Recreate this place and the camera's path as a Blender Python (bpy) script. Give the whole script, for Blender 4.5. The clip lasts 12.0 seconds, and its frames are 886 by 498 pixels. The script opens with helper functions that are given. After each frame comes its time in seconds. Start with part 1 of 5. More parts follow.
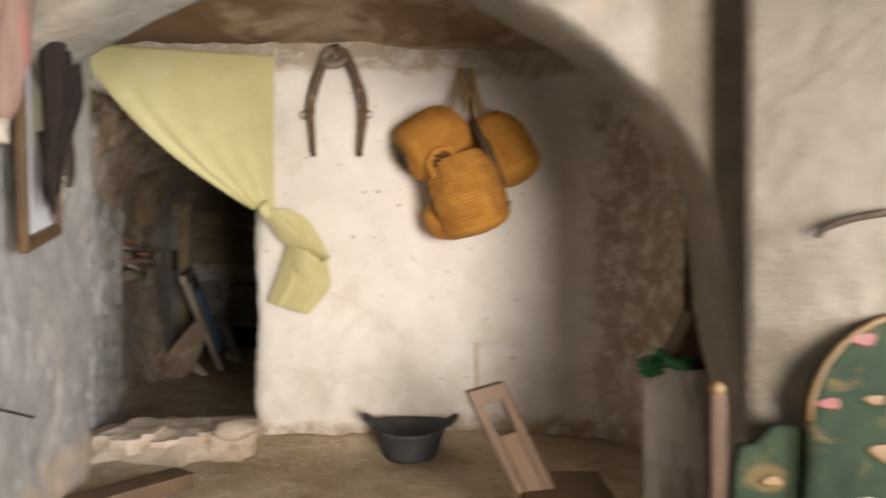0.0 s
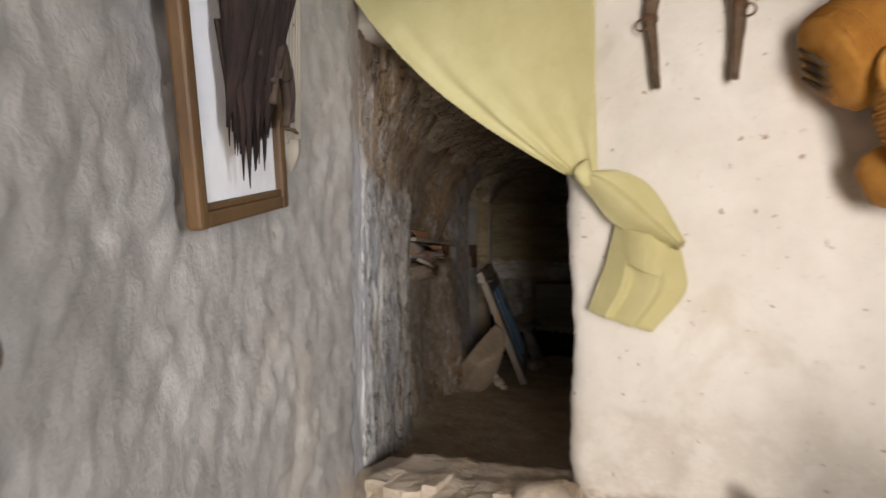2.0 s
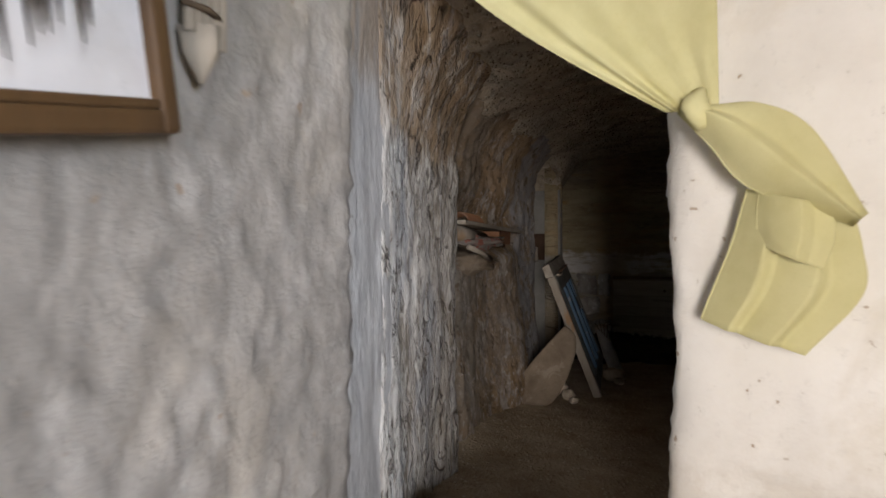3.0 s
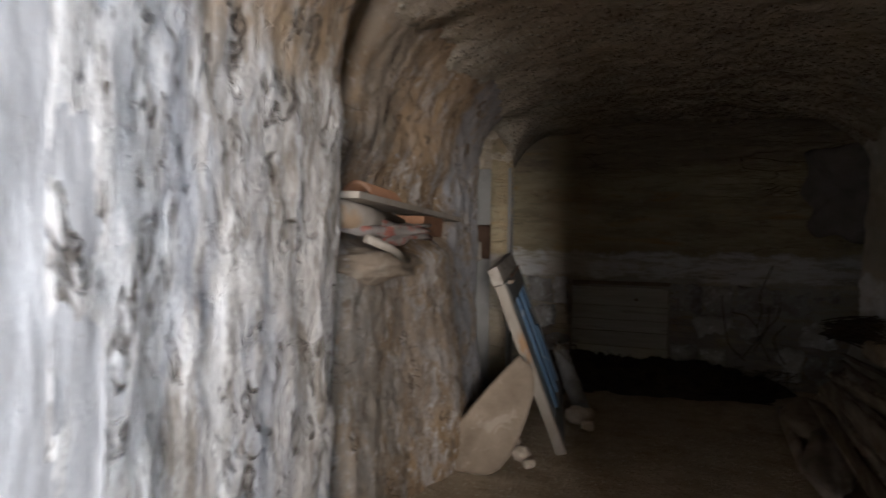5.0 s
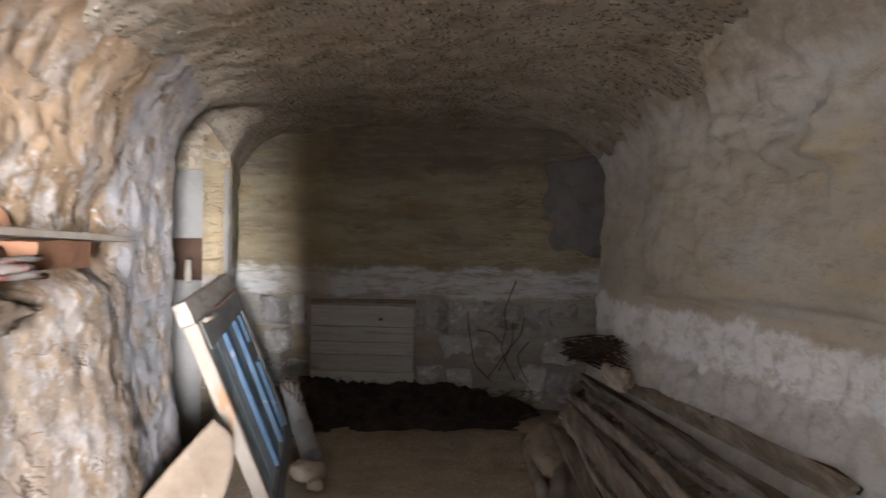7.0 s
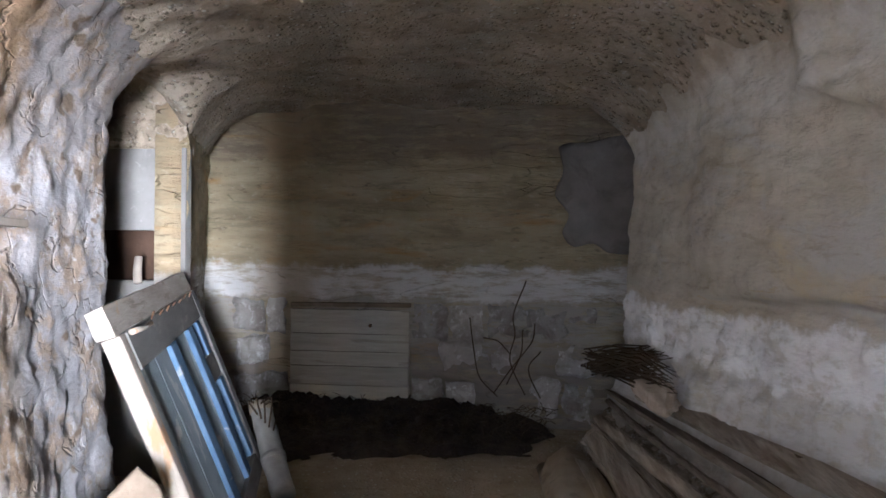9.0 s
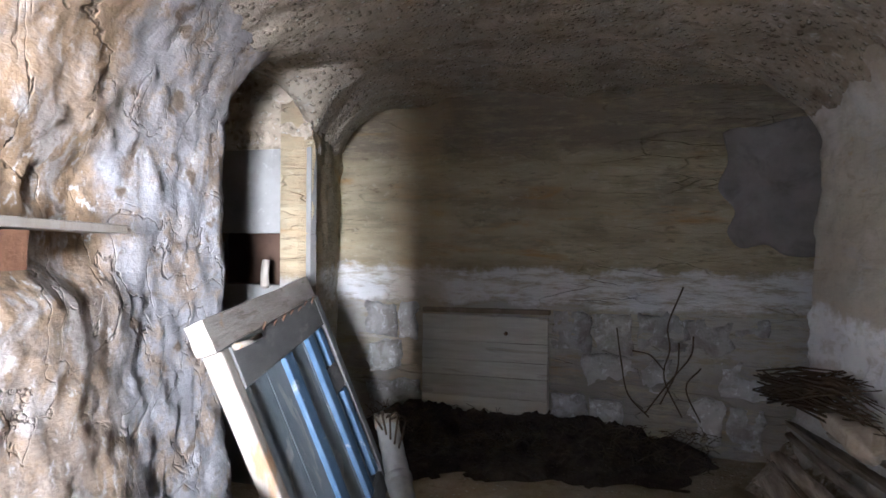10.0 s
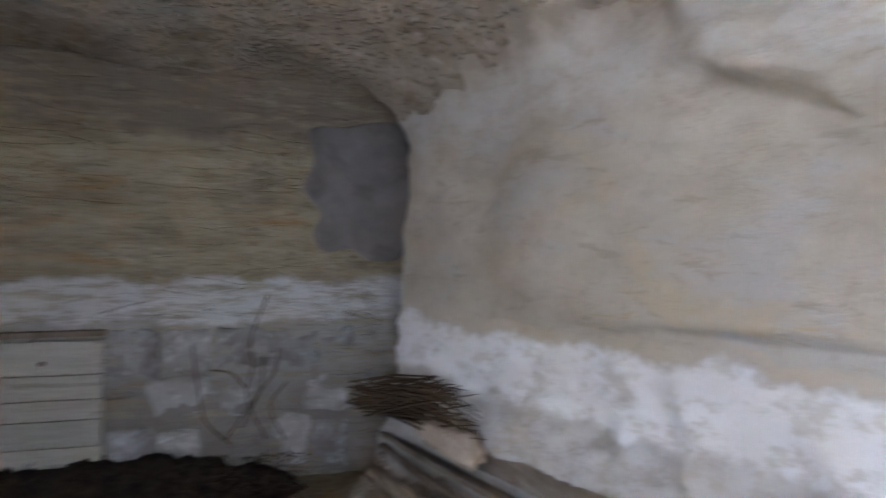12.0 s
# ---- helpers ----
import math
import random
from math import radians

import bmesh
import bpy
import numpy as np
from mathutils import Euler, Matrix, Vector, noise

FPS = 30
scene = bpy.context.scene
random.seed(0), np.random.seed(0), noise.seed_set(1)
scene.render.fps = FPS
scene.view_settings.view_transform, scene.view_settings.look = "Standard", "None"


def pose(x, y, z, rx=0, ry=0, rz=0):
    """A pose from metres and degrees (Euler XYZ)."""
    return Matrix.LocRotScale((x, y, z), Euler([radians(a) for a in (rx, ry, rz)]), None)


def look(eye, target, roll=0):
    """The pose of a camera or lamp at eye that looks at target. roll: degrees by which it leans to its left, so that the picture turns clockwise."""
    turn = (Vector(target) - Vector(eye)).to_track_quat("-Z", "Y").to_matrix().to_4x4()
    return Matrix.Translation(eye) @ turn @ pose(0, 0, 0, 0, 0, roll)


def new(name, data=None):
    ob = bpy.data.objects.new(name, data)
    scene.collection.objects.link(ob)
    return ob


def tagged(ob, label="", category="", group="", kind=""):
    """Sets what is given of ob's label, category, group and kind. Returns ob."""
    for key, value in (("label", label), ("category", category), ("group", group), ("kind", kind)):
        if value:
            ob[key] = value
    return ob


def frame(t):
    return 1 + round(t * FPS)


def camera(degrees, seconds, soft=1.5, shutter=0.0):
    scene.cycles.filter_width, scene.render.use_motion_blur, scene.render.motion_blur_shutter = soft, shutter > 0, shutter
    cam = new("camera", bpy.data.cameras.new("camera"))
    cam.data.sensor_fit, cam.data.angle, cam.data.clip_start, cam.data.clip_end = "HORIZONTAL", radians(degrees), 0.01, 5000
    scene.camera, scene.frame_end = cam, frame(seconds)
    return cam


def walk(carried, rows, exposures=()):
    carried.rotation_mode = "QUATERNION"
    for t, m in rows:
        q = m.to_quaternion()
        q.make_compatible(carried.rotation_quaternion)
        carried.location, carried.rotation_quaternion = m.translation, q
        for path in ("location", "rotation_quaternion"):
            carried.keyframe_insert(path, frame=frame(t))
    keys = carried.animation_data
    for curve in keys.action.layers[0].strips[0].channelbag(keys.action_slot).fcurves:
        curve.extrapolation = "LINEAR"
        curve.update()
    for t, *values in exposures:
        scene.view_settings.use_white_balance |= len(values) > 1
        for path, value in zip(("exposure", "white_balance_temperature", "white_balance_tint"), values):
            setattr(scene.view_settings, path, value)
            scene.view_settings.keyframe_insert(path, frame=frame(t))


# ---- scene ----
cam = camera(66.5, 12.0, soft=1.6, shutter=0.5)
PATH = [
    (0, (0.028, -0.133, 1.27), (0.007, 1.867, 1.271), -0.1),
    (0.5, (-0.059, 0.118, 1.235), (-0.482, 2.072, 1.232), -0.1),
    (1, (-0.178, 0.414, 1.252), (-0.746, 2.332, 1.249), -0.1),
    (1.5, (-0.305, 0.786, 1.21), (-0.973, 2.671, 1.203), -0.4),
    (2, (-0.408, 1.164, 1.214), (-1.269, 2.969, 1.216), -0.7),
    (2.5, (-0.538, 1.544, 1.184), (-1.576, 3.254, 1.186), -0.8),
    (2.7, (-0.596, 1.711, 1.174), (-1.638, 3.418, 1.166), -0.5),
    (4.3, (-1.12, 2.982, 1.146), (-2.191, 4.671, 1.125), 0.5),
    (4.5, (-1.184, 3.119, 1.146), (-2.22, 4.829, 1.126), 0.4),
    (5, (-1.33, 3.393, 1.152), (-2.229, 5.18, 1.123), 0.9),
    (5.5, (-1.395, 3.644, 1.16), (-1.96, 5.562, 1.137), 1.1),
    (6, (-1.383, 3.872, 1.196), (-1.833, 5.821, 1.177), 0.8),
    (6.5, (-1.367, 4.022, 1.266), (-1.758, 5.983, 1.247), 0.8),
    (7, (-1.33, 4.153, 1.259), (-1.574, 6.138, 1.241), 0.8),
    (7.2, (-1.345, 4.252, 1.251), (-1.536, 6.243, 1.223), 0.8),
    (9, (-1.438, 4.813, 1.208), (-1.667, 6.8, 1.197), 0.7),
    (9.5, (-1.423, 5.002, 1.213), (-1.79, 6.968, 1.198), 0.5),
    (10, (-1.466, 5.162, 1.23), (-2.107, 7.056, 1.209), 0.5),
    (10.5, (-1.519, 5.321, 1.232), (-2.111, 7.231, 1.21), 0.6),
    (11, (-1.579, 5.498, 1.244), (-1.871, 7.476, 1.23), 0.6),
    (11.5, (-1.602, 5.569, 1.237), (-1.555, 7.569, 1.224), 0.8),
    (12, (-1.638, 5.634, 1.246), (-1.013, 7.534, 1.241), 0.9),
]
EXPOSURE = [(0.0, 0.1, 6800, 14), (2.7, -0.05, 6500, 14), (4.3, 0.85, 6000, 12), (5.0, 1.05, 6050, 13), (5.5, 1.45, 6000, 14), (6.0, 2.45, 5900, 14), (6.5, 3.0, 5800, 12),
            (7.2, 3.55, 5650, 14), (8.8, 3.8, 5250, 14), (10.0, 3.95, 5150, 14), (11.0, 4.3, 5000, 13), (12.0, 4.8, 4900, 12)]
walk(cam, [(t, look(eye, target, roll)) for t, eye, target, roll in PATH], EXPOSURE)

# ---- light: daylight from the unseen entrance door behind the walker, plus an added side window ----
world = bpy.data.worlds.new("sky")
scene.world = world
world.use_nodes = True
sky = world.node_tree.nodes.new("ShaderNodeTexSky")
sky.sky_type, sky.sun_disc = "NISHITA", False
sky.sun_elevation, sky.sun_rotation = radians(48), radians(150)
world.node_tree.links.new(sky.outputs[0], world.node_tree.nodes["Background"].inputs[0])
world.node_tree.nodes["Background"].inputs[1].default_value = 0.12

sun = new("sun", bpy.data.lights.new("sun", "SUN"))
sun.data.energy, sun.data.angle, sun.data.color = 3.0, radians(0.5), (1.0, 0.95, 0.86)
sun.matrix_world = look((5, -13, 9), (2.4, -5.0, 0))

# door opening out of view; width, aim and spread set by the wall brightness
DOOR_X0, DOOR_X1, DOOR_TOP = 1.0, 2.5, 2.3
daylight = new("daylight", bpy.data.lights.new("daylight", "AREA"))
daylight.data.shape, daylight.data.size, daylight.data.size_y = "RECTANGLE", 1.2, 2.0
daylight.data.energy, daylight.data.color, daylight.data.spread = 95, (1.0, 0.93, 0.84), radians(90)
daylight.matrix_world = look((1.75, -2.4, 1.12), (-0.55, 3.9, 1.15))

# cool fill lamp in an added, unseen window, lifting left wall and jamb
side_fill = new("side_fill", bpy.data.lights.new("side_fill", "AREA"))
side_fill.data.shape, side_fill.data.size, side_fill.data.size_y = "RECTANGLE", 1.0, 1.15
side_fill.data.energy, side_fill.data.color, side_fill.data.spread = 95, (0.88, 0.94, 1.0), radians(80)
side_fill.matrix_world = look((3.26, -0.02, 1.45), (-2.2, 4.2, 1.1))

# ---- materials ----
def ramp(nt, fac, stops):
    node = nt.nodes.new("ShaderNodeValToRGB")
    el = node.color_ramp.elements
    while len(el) < len(stops):
        el.new(0.5)
    for e, (p, c) in zip(el, stops):
        e.position, e.color = p, (*c, 1)
    nt.links.new(fac, node.inputs[0])
    return node.outputs[0]


def surf(name, c0, c1, scale=6, rough=0.9, bump=0.3, bscale=40, stretch=(1, 1, 1), blotch=None, spots=None, bands=(),
         metal=0.0, pebble=0.0, pscale=14, bdist=0.01, vary=0.0, cracks=0.0, layers=(), veins=None, spec=None):
    """A rough procedural surface: two tones of grain, blotches, specks, dirt and colour bands (z0, z1, soft, colour,
    amount).
    """
    m = bpy.data.materials.new(name)
    m.use_nodes = True
    nt = m.node_tree
    n, link = nt.nodes, nt.links.new
    bsdf = n["Principled BSDF"]
    bsdf.inputs["Roughness"].default_value, bsdf.inputs["Metallic"].default_value = rough, metal
    bsdf.inputs["Specular IOR Level"].default_value = 0.25 if rough > 0.6 else 0.5
    co = n.new("ShaderNodeTexCoord")
    mp = n.new("ShaderNodeMapping")
    mp.inputs["Scale"].default_value = stretch
    link(co.outputs["Object"], mp.inputs[0])

    def tex(s, detail=6, r=0.6, raw=False, distort=0.0):
        t = n.new("ShaderNodeTexNoise")
        t.inputs["Scale"].default_value, t.inputs["Detail"].default_value = s, detail
        t.inputs["Roughness"].default_value, t.inputs["Distortion"].default_value = r, distort
        link(co.outputs["Object"] if raw else mp.outputs[0], t.inputs["Vector"])
        return t.outputs[0]

    def mix(fac, a, b):
        x = n.new("ShaderNodeMix")
        x.data_type = "RGBA"
        link(fac, x.inputs[0])
        link(a, x.inputs[6])
        if isinstance(b, tuple):
            x.inputs[7].default_value = (*b, 1)
        else:
            link(b, x.inputs[7])
        return x.outputs[2]

    def rng(v, a, b, lo=0.0, hi=1.0):
        r = n.new("ShaderNodeMapRange")
        r.interpolation_type = "SMOOTHSTEP"
        for k, q in enumerate((a, b, lo, hi)):
            r.inputs[k + 1].default_value = q
        link(v, r.inputs[0])
        return r.outputs[0]

    def mul(a, b, op="MULTIPLY"):
        q = n.new("ShaderNodeMath")
        q.operation = op
        for k, v in enumerate((a, b)):
            if isinstance(v, (int, float)):
                q.inputs[k].default_value = v
            else:
                link(v, q.inputs[k])
        return q.outputs[0]

    grain = tex(scale, 8, 0.65)
    col = ramp(nt, grain, [(0.3, c0), (0.7, c1)])
    fine = tex(bscale, 6, 0.7)
    dark = tuple(0.6 * q for q in c0)
    col = mix(mul(rng(fine, 0.56, 0.75), 0.35), col, dark)
    if blotch:
        bs, lo, hi, bc, amt = blotch
        col = mix(mul(rng(tex(bs, 7, 0.62, distort=0.6), lo, hi), amt), col, bc)
    for ls, lo, hi, lc, amt, lst in layers:
        ml = n.new("ShaderNodeMapping")
        ml.inputs["Scale"].default_value = lst
        link(co.outputs["Object"], ml.inputs[0])
        tl = n.new("ShaderNodeTexNoise")
        tl.inputs["Scale"].default_value, tl.inputs["Detail"].default_value = ls, 9
        tl.inputs["Roughness"].default_value, tl.inputs["Distortion"].default_value = 0.68, 0.35
        link(ml.outputs[0], tl.inputs["Vector"])
        col = mix(mul(rng(tl.outputs[0], lo, hi), amt), col, lc)
    for z0, z1, soft, bc, amt, *axis in bands:
        sep = n.new("ShaderNodeSeparateXYZ")
        link(co.outputs["Object"], sep.inputs[0])
        wob = mul(mul(tex(3.4, 9, 0.72, raw=True), 0.5, "SUBTRACT"), 2.0 * soft + 0.16)
        z = mul(sep.outputs[axis[0] if axis else 2], wob, "ADD")
        up = rng(z, z0 - 0.5 * soft, z0 + 0.5 * soft)
        down = rng(z, z1 - 0.5 * soft, z1 + 0.5 * soft, 1.0, 0.0)
        patch = rng(tex(8, 9, 0.75), 0.40, 0.54, 0.3, 1.0)
        col = mix(mul(mul(mul(up, down), patch), amt), col, bc)
    if spots:
        ss, lo, hi, sc = spots
        col = mix(rng(tex(ss, 3, 0.5), lo, hi), col, sc)
    if vary:
        info = n.new("ShaderNodeObjectInfo")
        hsv = n.new("ShaderNodeHueSaturation")
        link(rng(info.outputs["Random"], 0, 1, 1 - vary, 1 + vary), hsv.inputs["Value"])
        link(col, hsv.inputs["Color"])
        col = hsv.outputs[0]
    height = mul(fine, 0.5)
    height = mul(height, mul(tex(scale * 2, 6, 0.6), 0.8), "ADD")
    if pebble:
        vo = n.new("ShaderNodeTexVoronoi")
        vo.inputs["Scale"].default_value = pscale
        link(co.outputs["Object"], vo.inputs["Vector"])
        stone = rng(vo.outputs["Distance"], 0.1, 0.42, 1.0, 0.0)
        height = mul(height, mul(stone, pebble), "ADD")
        tone = n.new("ShaderNodeSeparateColor")
        link(vo.outputs["Color"], tone.inputs[0])
        pale = mul(mul(stone, rng(tone.outputs[0], 0.62, 0.95)), 0.55)
        col = mix(pale, col, tuple(min(0.75, 1.9 * q) for q in c1))
    if cracks:
        vc = n.new("ShaderNodeTexVoronoi")
        vc.feature = "DISTANCE_TO_EDGE"
        vc.inputs["Scale"].default_value = 4.5
        wv = n.new("ShaderNodeMix")
        wv.data_type = "VECTOR"
        wv.inputs[0].default_value = 0.12
        tn = n.new("ShaderNodeTexNoise")
        tn.inputs["Scale"].default_value = 5
        link(mp.outputs[0], tn.inputs["Vector"])
        link(mp.outputs[0], wv.inputs[4])
        link(tn.outputs[1], wv.inputs[5])
        link(wv.outputs[1], vc.inputs["Vector"])
        line = mul(rng(vc.outputs["Distance"], 0.0, 0.025, 1.0, 0.0), rng(tex(2.5, 3), 0.48, 0.6))
        col = mix(mul(line, cracks), col, tuple(0.25 * q for q in c0))
        height = mul(height, mul(line, -0.8), "ADD")
    if veins:
        vs, width, vcol, amt, vst = veins
        mv = n.new("ShaderNodeMapping")
        mv.inputs["Scale"].default_value = vst
        link(co.outputs["Object"], mv.inputs[0])
        tv = n.new("ShaderNodeTexNoise")
        tv.inputs["Scale"].default_value, tv.inputs["Detail"].default_value, tv.inputs["Distortion"].default_value = vs, 5, 0.8
        link(mv.outputs[0], tv.inputs["Vector"])
        q = n.new("ShaderNodeMath")
        q.operation = "ABSOLUTE"
        link(mul(tv.outputs[0], 0.5, "SUBTRACT"), q.inputs[0])
        vein = mul(rng(q.outputs[0], 0.0, width, 1.0, 0.0), rng(tex(5, 4), 0.42, 0.58, 0.15, 1.0))
        col = mix(mul(vein, amt), col, vcol)
        height = mul(height, mul(vein, -0.9), "ADD")
    if spec is not None:
        bsdf.inputs["Specular IOR Level"].default_value = spec
    bp = n.new("ShaderNodeBump")
    bp.inputs["Strength"].default_value, bp.inputs["Distance"].default_value = bump, bdist
    link(height, bp.inputs["Height"])
    link(bp.outputs[0], bsdf.inputs["Normal"])
    link(col, bsdf.inputs["Base Color"])
    return m


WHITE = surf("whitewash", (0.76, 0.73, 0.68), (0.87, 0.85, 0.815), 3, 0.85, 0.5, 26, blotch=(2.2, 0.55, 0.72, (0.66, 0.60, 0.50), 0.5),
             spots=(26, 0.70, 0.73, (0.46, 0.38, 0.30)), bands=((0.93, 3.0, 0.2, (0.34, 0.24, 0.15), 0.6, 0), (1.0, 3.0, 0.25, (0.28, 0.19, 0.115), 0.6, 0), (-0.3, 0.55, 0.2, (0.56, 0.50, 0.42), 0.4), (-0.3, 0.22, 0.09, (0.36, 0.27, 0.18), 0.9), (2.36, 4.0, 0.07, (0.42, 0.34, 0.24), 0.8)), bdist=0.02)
# whitewash set far below its likely tone; the wall's dimness sits in the colour
GREYWASH = surf("dimmed_whitewash", (0.205, 0.192, 0.18), (0.325, 0.308, 0.292), 2.6, 0.5, 0.7, 18, blotch=(1.6, 0.5, 0.7, (0.36, 0.32, 0.27), 0.6),
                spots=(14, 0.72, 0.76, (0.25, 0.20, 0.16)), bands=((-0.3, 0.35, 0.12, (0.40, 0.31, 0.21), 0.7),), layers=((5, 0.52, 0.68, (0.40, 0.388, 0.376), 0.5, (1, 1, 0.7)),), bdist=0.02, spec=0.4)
# whitewash darkened in colour for the weaker light on arch and right wall
ARCHWASH = surf("dimmed_arch_plaster", (0.155, 0.138, 0.112), (0.285, 0.26, 0.22), 3, 0.9, 0.9, 20, blotch=(2.0, 0.5, 0.64, (0.27, 0.22, 0.165), 0.7), spots=(6, 0.68, 0.74, (0.20, 0.15, 0.10)), bdist=0.025)
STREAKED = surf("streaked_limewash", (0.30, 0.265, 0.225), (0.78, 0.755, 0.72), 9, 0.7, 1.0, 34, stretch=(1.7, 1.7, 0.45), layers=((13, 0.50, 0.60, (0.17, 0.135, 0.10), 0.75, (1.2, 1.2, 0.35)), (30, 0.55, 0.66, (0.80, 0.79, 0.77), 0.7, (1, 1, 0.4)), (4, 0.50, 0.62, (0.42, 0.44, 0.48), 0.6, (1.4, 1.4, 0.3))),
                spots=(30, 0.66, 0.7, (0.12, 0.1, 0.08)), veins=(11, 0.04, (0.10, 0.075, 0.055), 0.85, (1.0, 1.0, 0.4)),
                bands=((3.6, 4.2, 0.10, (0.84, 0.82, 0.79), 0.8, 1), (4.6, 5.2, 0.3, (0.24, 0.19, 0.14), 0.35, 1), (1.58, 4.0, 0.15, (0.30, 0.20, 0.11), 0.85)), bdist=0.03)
COOLWASH = surf("smooth_streaked_limewash", (0.38, 0.375, 0.375), (0.58, 0.575, 0.57), 8, 0.7, 0.7, 30, stretch=(1.5, 1.5, 0.35), layers=((12, 0.56, 0.66, (0.36, 0.35, 0.34), 0.6, (1.3, 1.3, 0.4)), (40, 0.62, 0.68, (0.22, 0.19, 0.16), 0.7, (1, 1, 0.8)), (7, 0.55, 0.65, (0.76, 0.76, 0.76), 0.6, (1.2, 1.2, 0.25))),
                bands=((1.75, 4.0, 0.15, (0.34, 0.25, 0.16), 0.7),), bdist=0.02)
# along y: darker doorway end; rear grey crust with shade put into its colour
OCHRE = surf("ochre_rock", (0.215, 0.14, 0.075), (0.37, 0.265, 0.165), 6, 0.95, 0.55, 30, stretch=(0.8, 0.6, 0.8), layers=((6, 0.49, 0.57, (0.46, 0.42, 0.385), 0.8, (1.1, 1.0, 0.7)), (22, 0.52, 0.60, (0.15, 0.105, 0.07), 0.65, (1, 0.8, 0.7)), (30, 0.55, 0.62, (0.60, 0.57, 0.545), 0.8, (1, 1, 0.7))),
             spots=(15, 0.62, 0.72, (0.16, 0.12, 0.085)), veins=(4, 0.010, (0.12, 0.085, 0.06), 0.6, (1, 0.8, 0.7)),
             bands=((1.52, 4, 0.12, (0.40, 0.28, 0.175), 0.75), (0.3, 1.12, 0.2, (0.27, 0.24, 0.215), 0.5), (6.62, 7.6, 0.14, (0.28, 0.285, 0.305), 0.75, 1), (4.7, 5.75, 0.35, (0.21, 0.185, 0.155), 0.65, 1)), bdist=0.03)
CONGLOM = surf("conglomerate_roof", (0.31, 0.255, 0.185), (0.52, 0.44, 0.34), 4, 0.95, 1.0, 26, blotch=(1.3, 0.5, 0.66, (0.58, 0.48, 0.36), 0.7), layers=((9, 0.52, 0.62, (0.24, 0.195, 0.14), 0.7, (0.6, 1.2, 1)), (22, 0.56, 0.66, (0.62, 0.57, 0.49), 0.6, (0.8, 1.2, 1)), (3, 0.5, 0.6, (0.40, 0.365, 0.30), 0.5, (1, 1, 1))), pebble=0.5, pscale=34, bdist=0.035)
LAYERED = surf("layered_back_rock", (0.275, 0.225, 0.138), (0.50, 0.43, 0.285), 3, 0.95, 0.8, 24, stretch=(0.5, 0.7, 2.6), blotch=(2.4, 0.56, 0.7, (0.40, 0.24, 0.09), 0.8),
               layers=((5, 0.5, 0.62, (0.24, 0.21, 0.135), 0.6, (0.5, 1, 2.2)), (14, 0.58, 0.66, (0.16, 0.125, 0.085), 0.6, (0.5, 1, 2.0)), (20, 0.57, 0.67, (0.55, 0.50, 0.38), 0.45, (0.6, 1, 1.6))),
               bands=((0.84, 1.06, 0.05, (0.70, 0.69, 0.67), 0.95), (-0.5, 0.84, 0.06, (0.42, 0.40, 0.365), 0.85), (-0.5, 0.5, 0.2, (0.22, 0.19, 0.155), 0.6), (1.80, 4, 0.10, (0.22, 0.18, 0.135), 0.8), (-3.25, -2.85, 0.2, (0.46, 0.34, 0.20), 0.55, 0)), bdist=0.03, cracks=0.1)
LIMEBLOCK = surf("lime_crusted_blocks", (0.36, 0.335, 0.30), (0.56, 0.54, 0.51), 5, 0.95, 1.0, 26, layers=((8, 0.50, 0.60, (0.30, 0.27, 0.235), 0.7, (1, 1, 1.3)), (22, 0.55, 0.64, (0.74, 0.74, 0.73), 0.7, (1, 1, 0.8)), (3, 0.5, 0.62, (0.22, 0.19, 0.16), 0.6, (1, 1, 1))), bdist=0.03, vary=0.22)
PALE = surf("pale_side_rock", (0.46, 0.415, 0.325), (0.66, 0.61, 0.52), 3, 0.95, 0.6, 20, stretch=(1, 1, 1.6), blotch=(2.0, 0.54, 0.68, (0.60, 0.51, 0.33), 0.75),
            layers=((2.6, 0.52, 0.6, (0.55, 0.54, 0.52), 0.6, (0.7, 0.7, 1.6)), (11, 0.57, 0.66, (0.40, 0.345, 0.25), 0.55, (0.6, 0.5, 1.8)), (5, 0.62, 0.68, (0.52, 0.38, 0.16), 0.5, (0.5, 0.5, 2.5)), (30, 0.58, 0.66, (0.40, 0.35, 0.28), 0.4, (1, 1, 0.7))),
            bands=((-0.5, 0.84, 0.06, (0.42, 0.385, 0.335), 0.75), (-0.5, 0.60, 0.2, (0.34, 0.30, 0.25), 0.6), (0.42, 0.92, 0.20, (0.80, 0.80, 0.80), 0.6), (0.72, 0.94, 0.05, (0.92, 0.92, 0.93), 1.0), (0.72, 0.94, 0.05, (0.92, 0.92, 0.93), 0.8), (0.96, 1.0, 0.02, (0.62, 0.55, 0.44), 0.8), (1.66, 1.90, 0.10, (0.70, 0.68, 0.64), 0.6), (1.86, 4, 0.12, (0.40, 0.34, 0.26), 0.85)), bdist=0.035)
DIRT = surf("dirt_floor", (0.33, 0.255, 0.17), (0.54, 0.45, 0.33), 4, 1.0, 0.8, 50, blotch=(1.5, 0.5, 0.7, (0.42, 0.34, 0.25), 0.6), layers=((14, 0.56, 0.66, (0.24, 0.18, 0.12), 0.6, (1, 1, 1)),), pebble=0.5, pscale=40, bdist=0.02)
SOIL = surf("dark_soil", (0.025, 0.018, 0.013), (0.085, 0.062, 0.045), 12, 1.0, 1.0, 50, pebble=0.6, pscale=45, bdist=0.03)
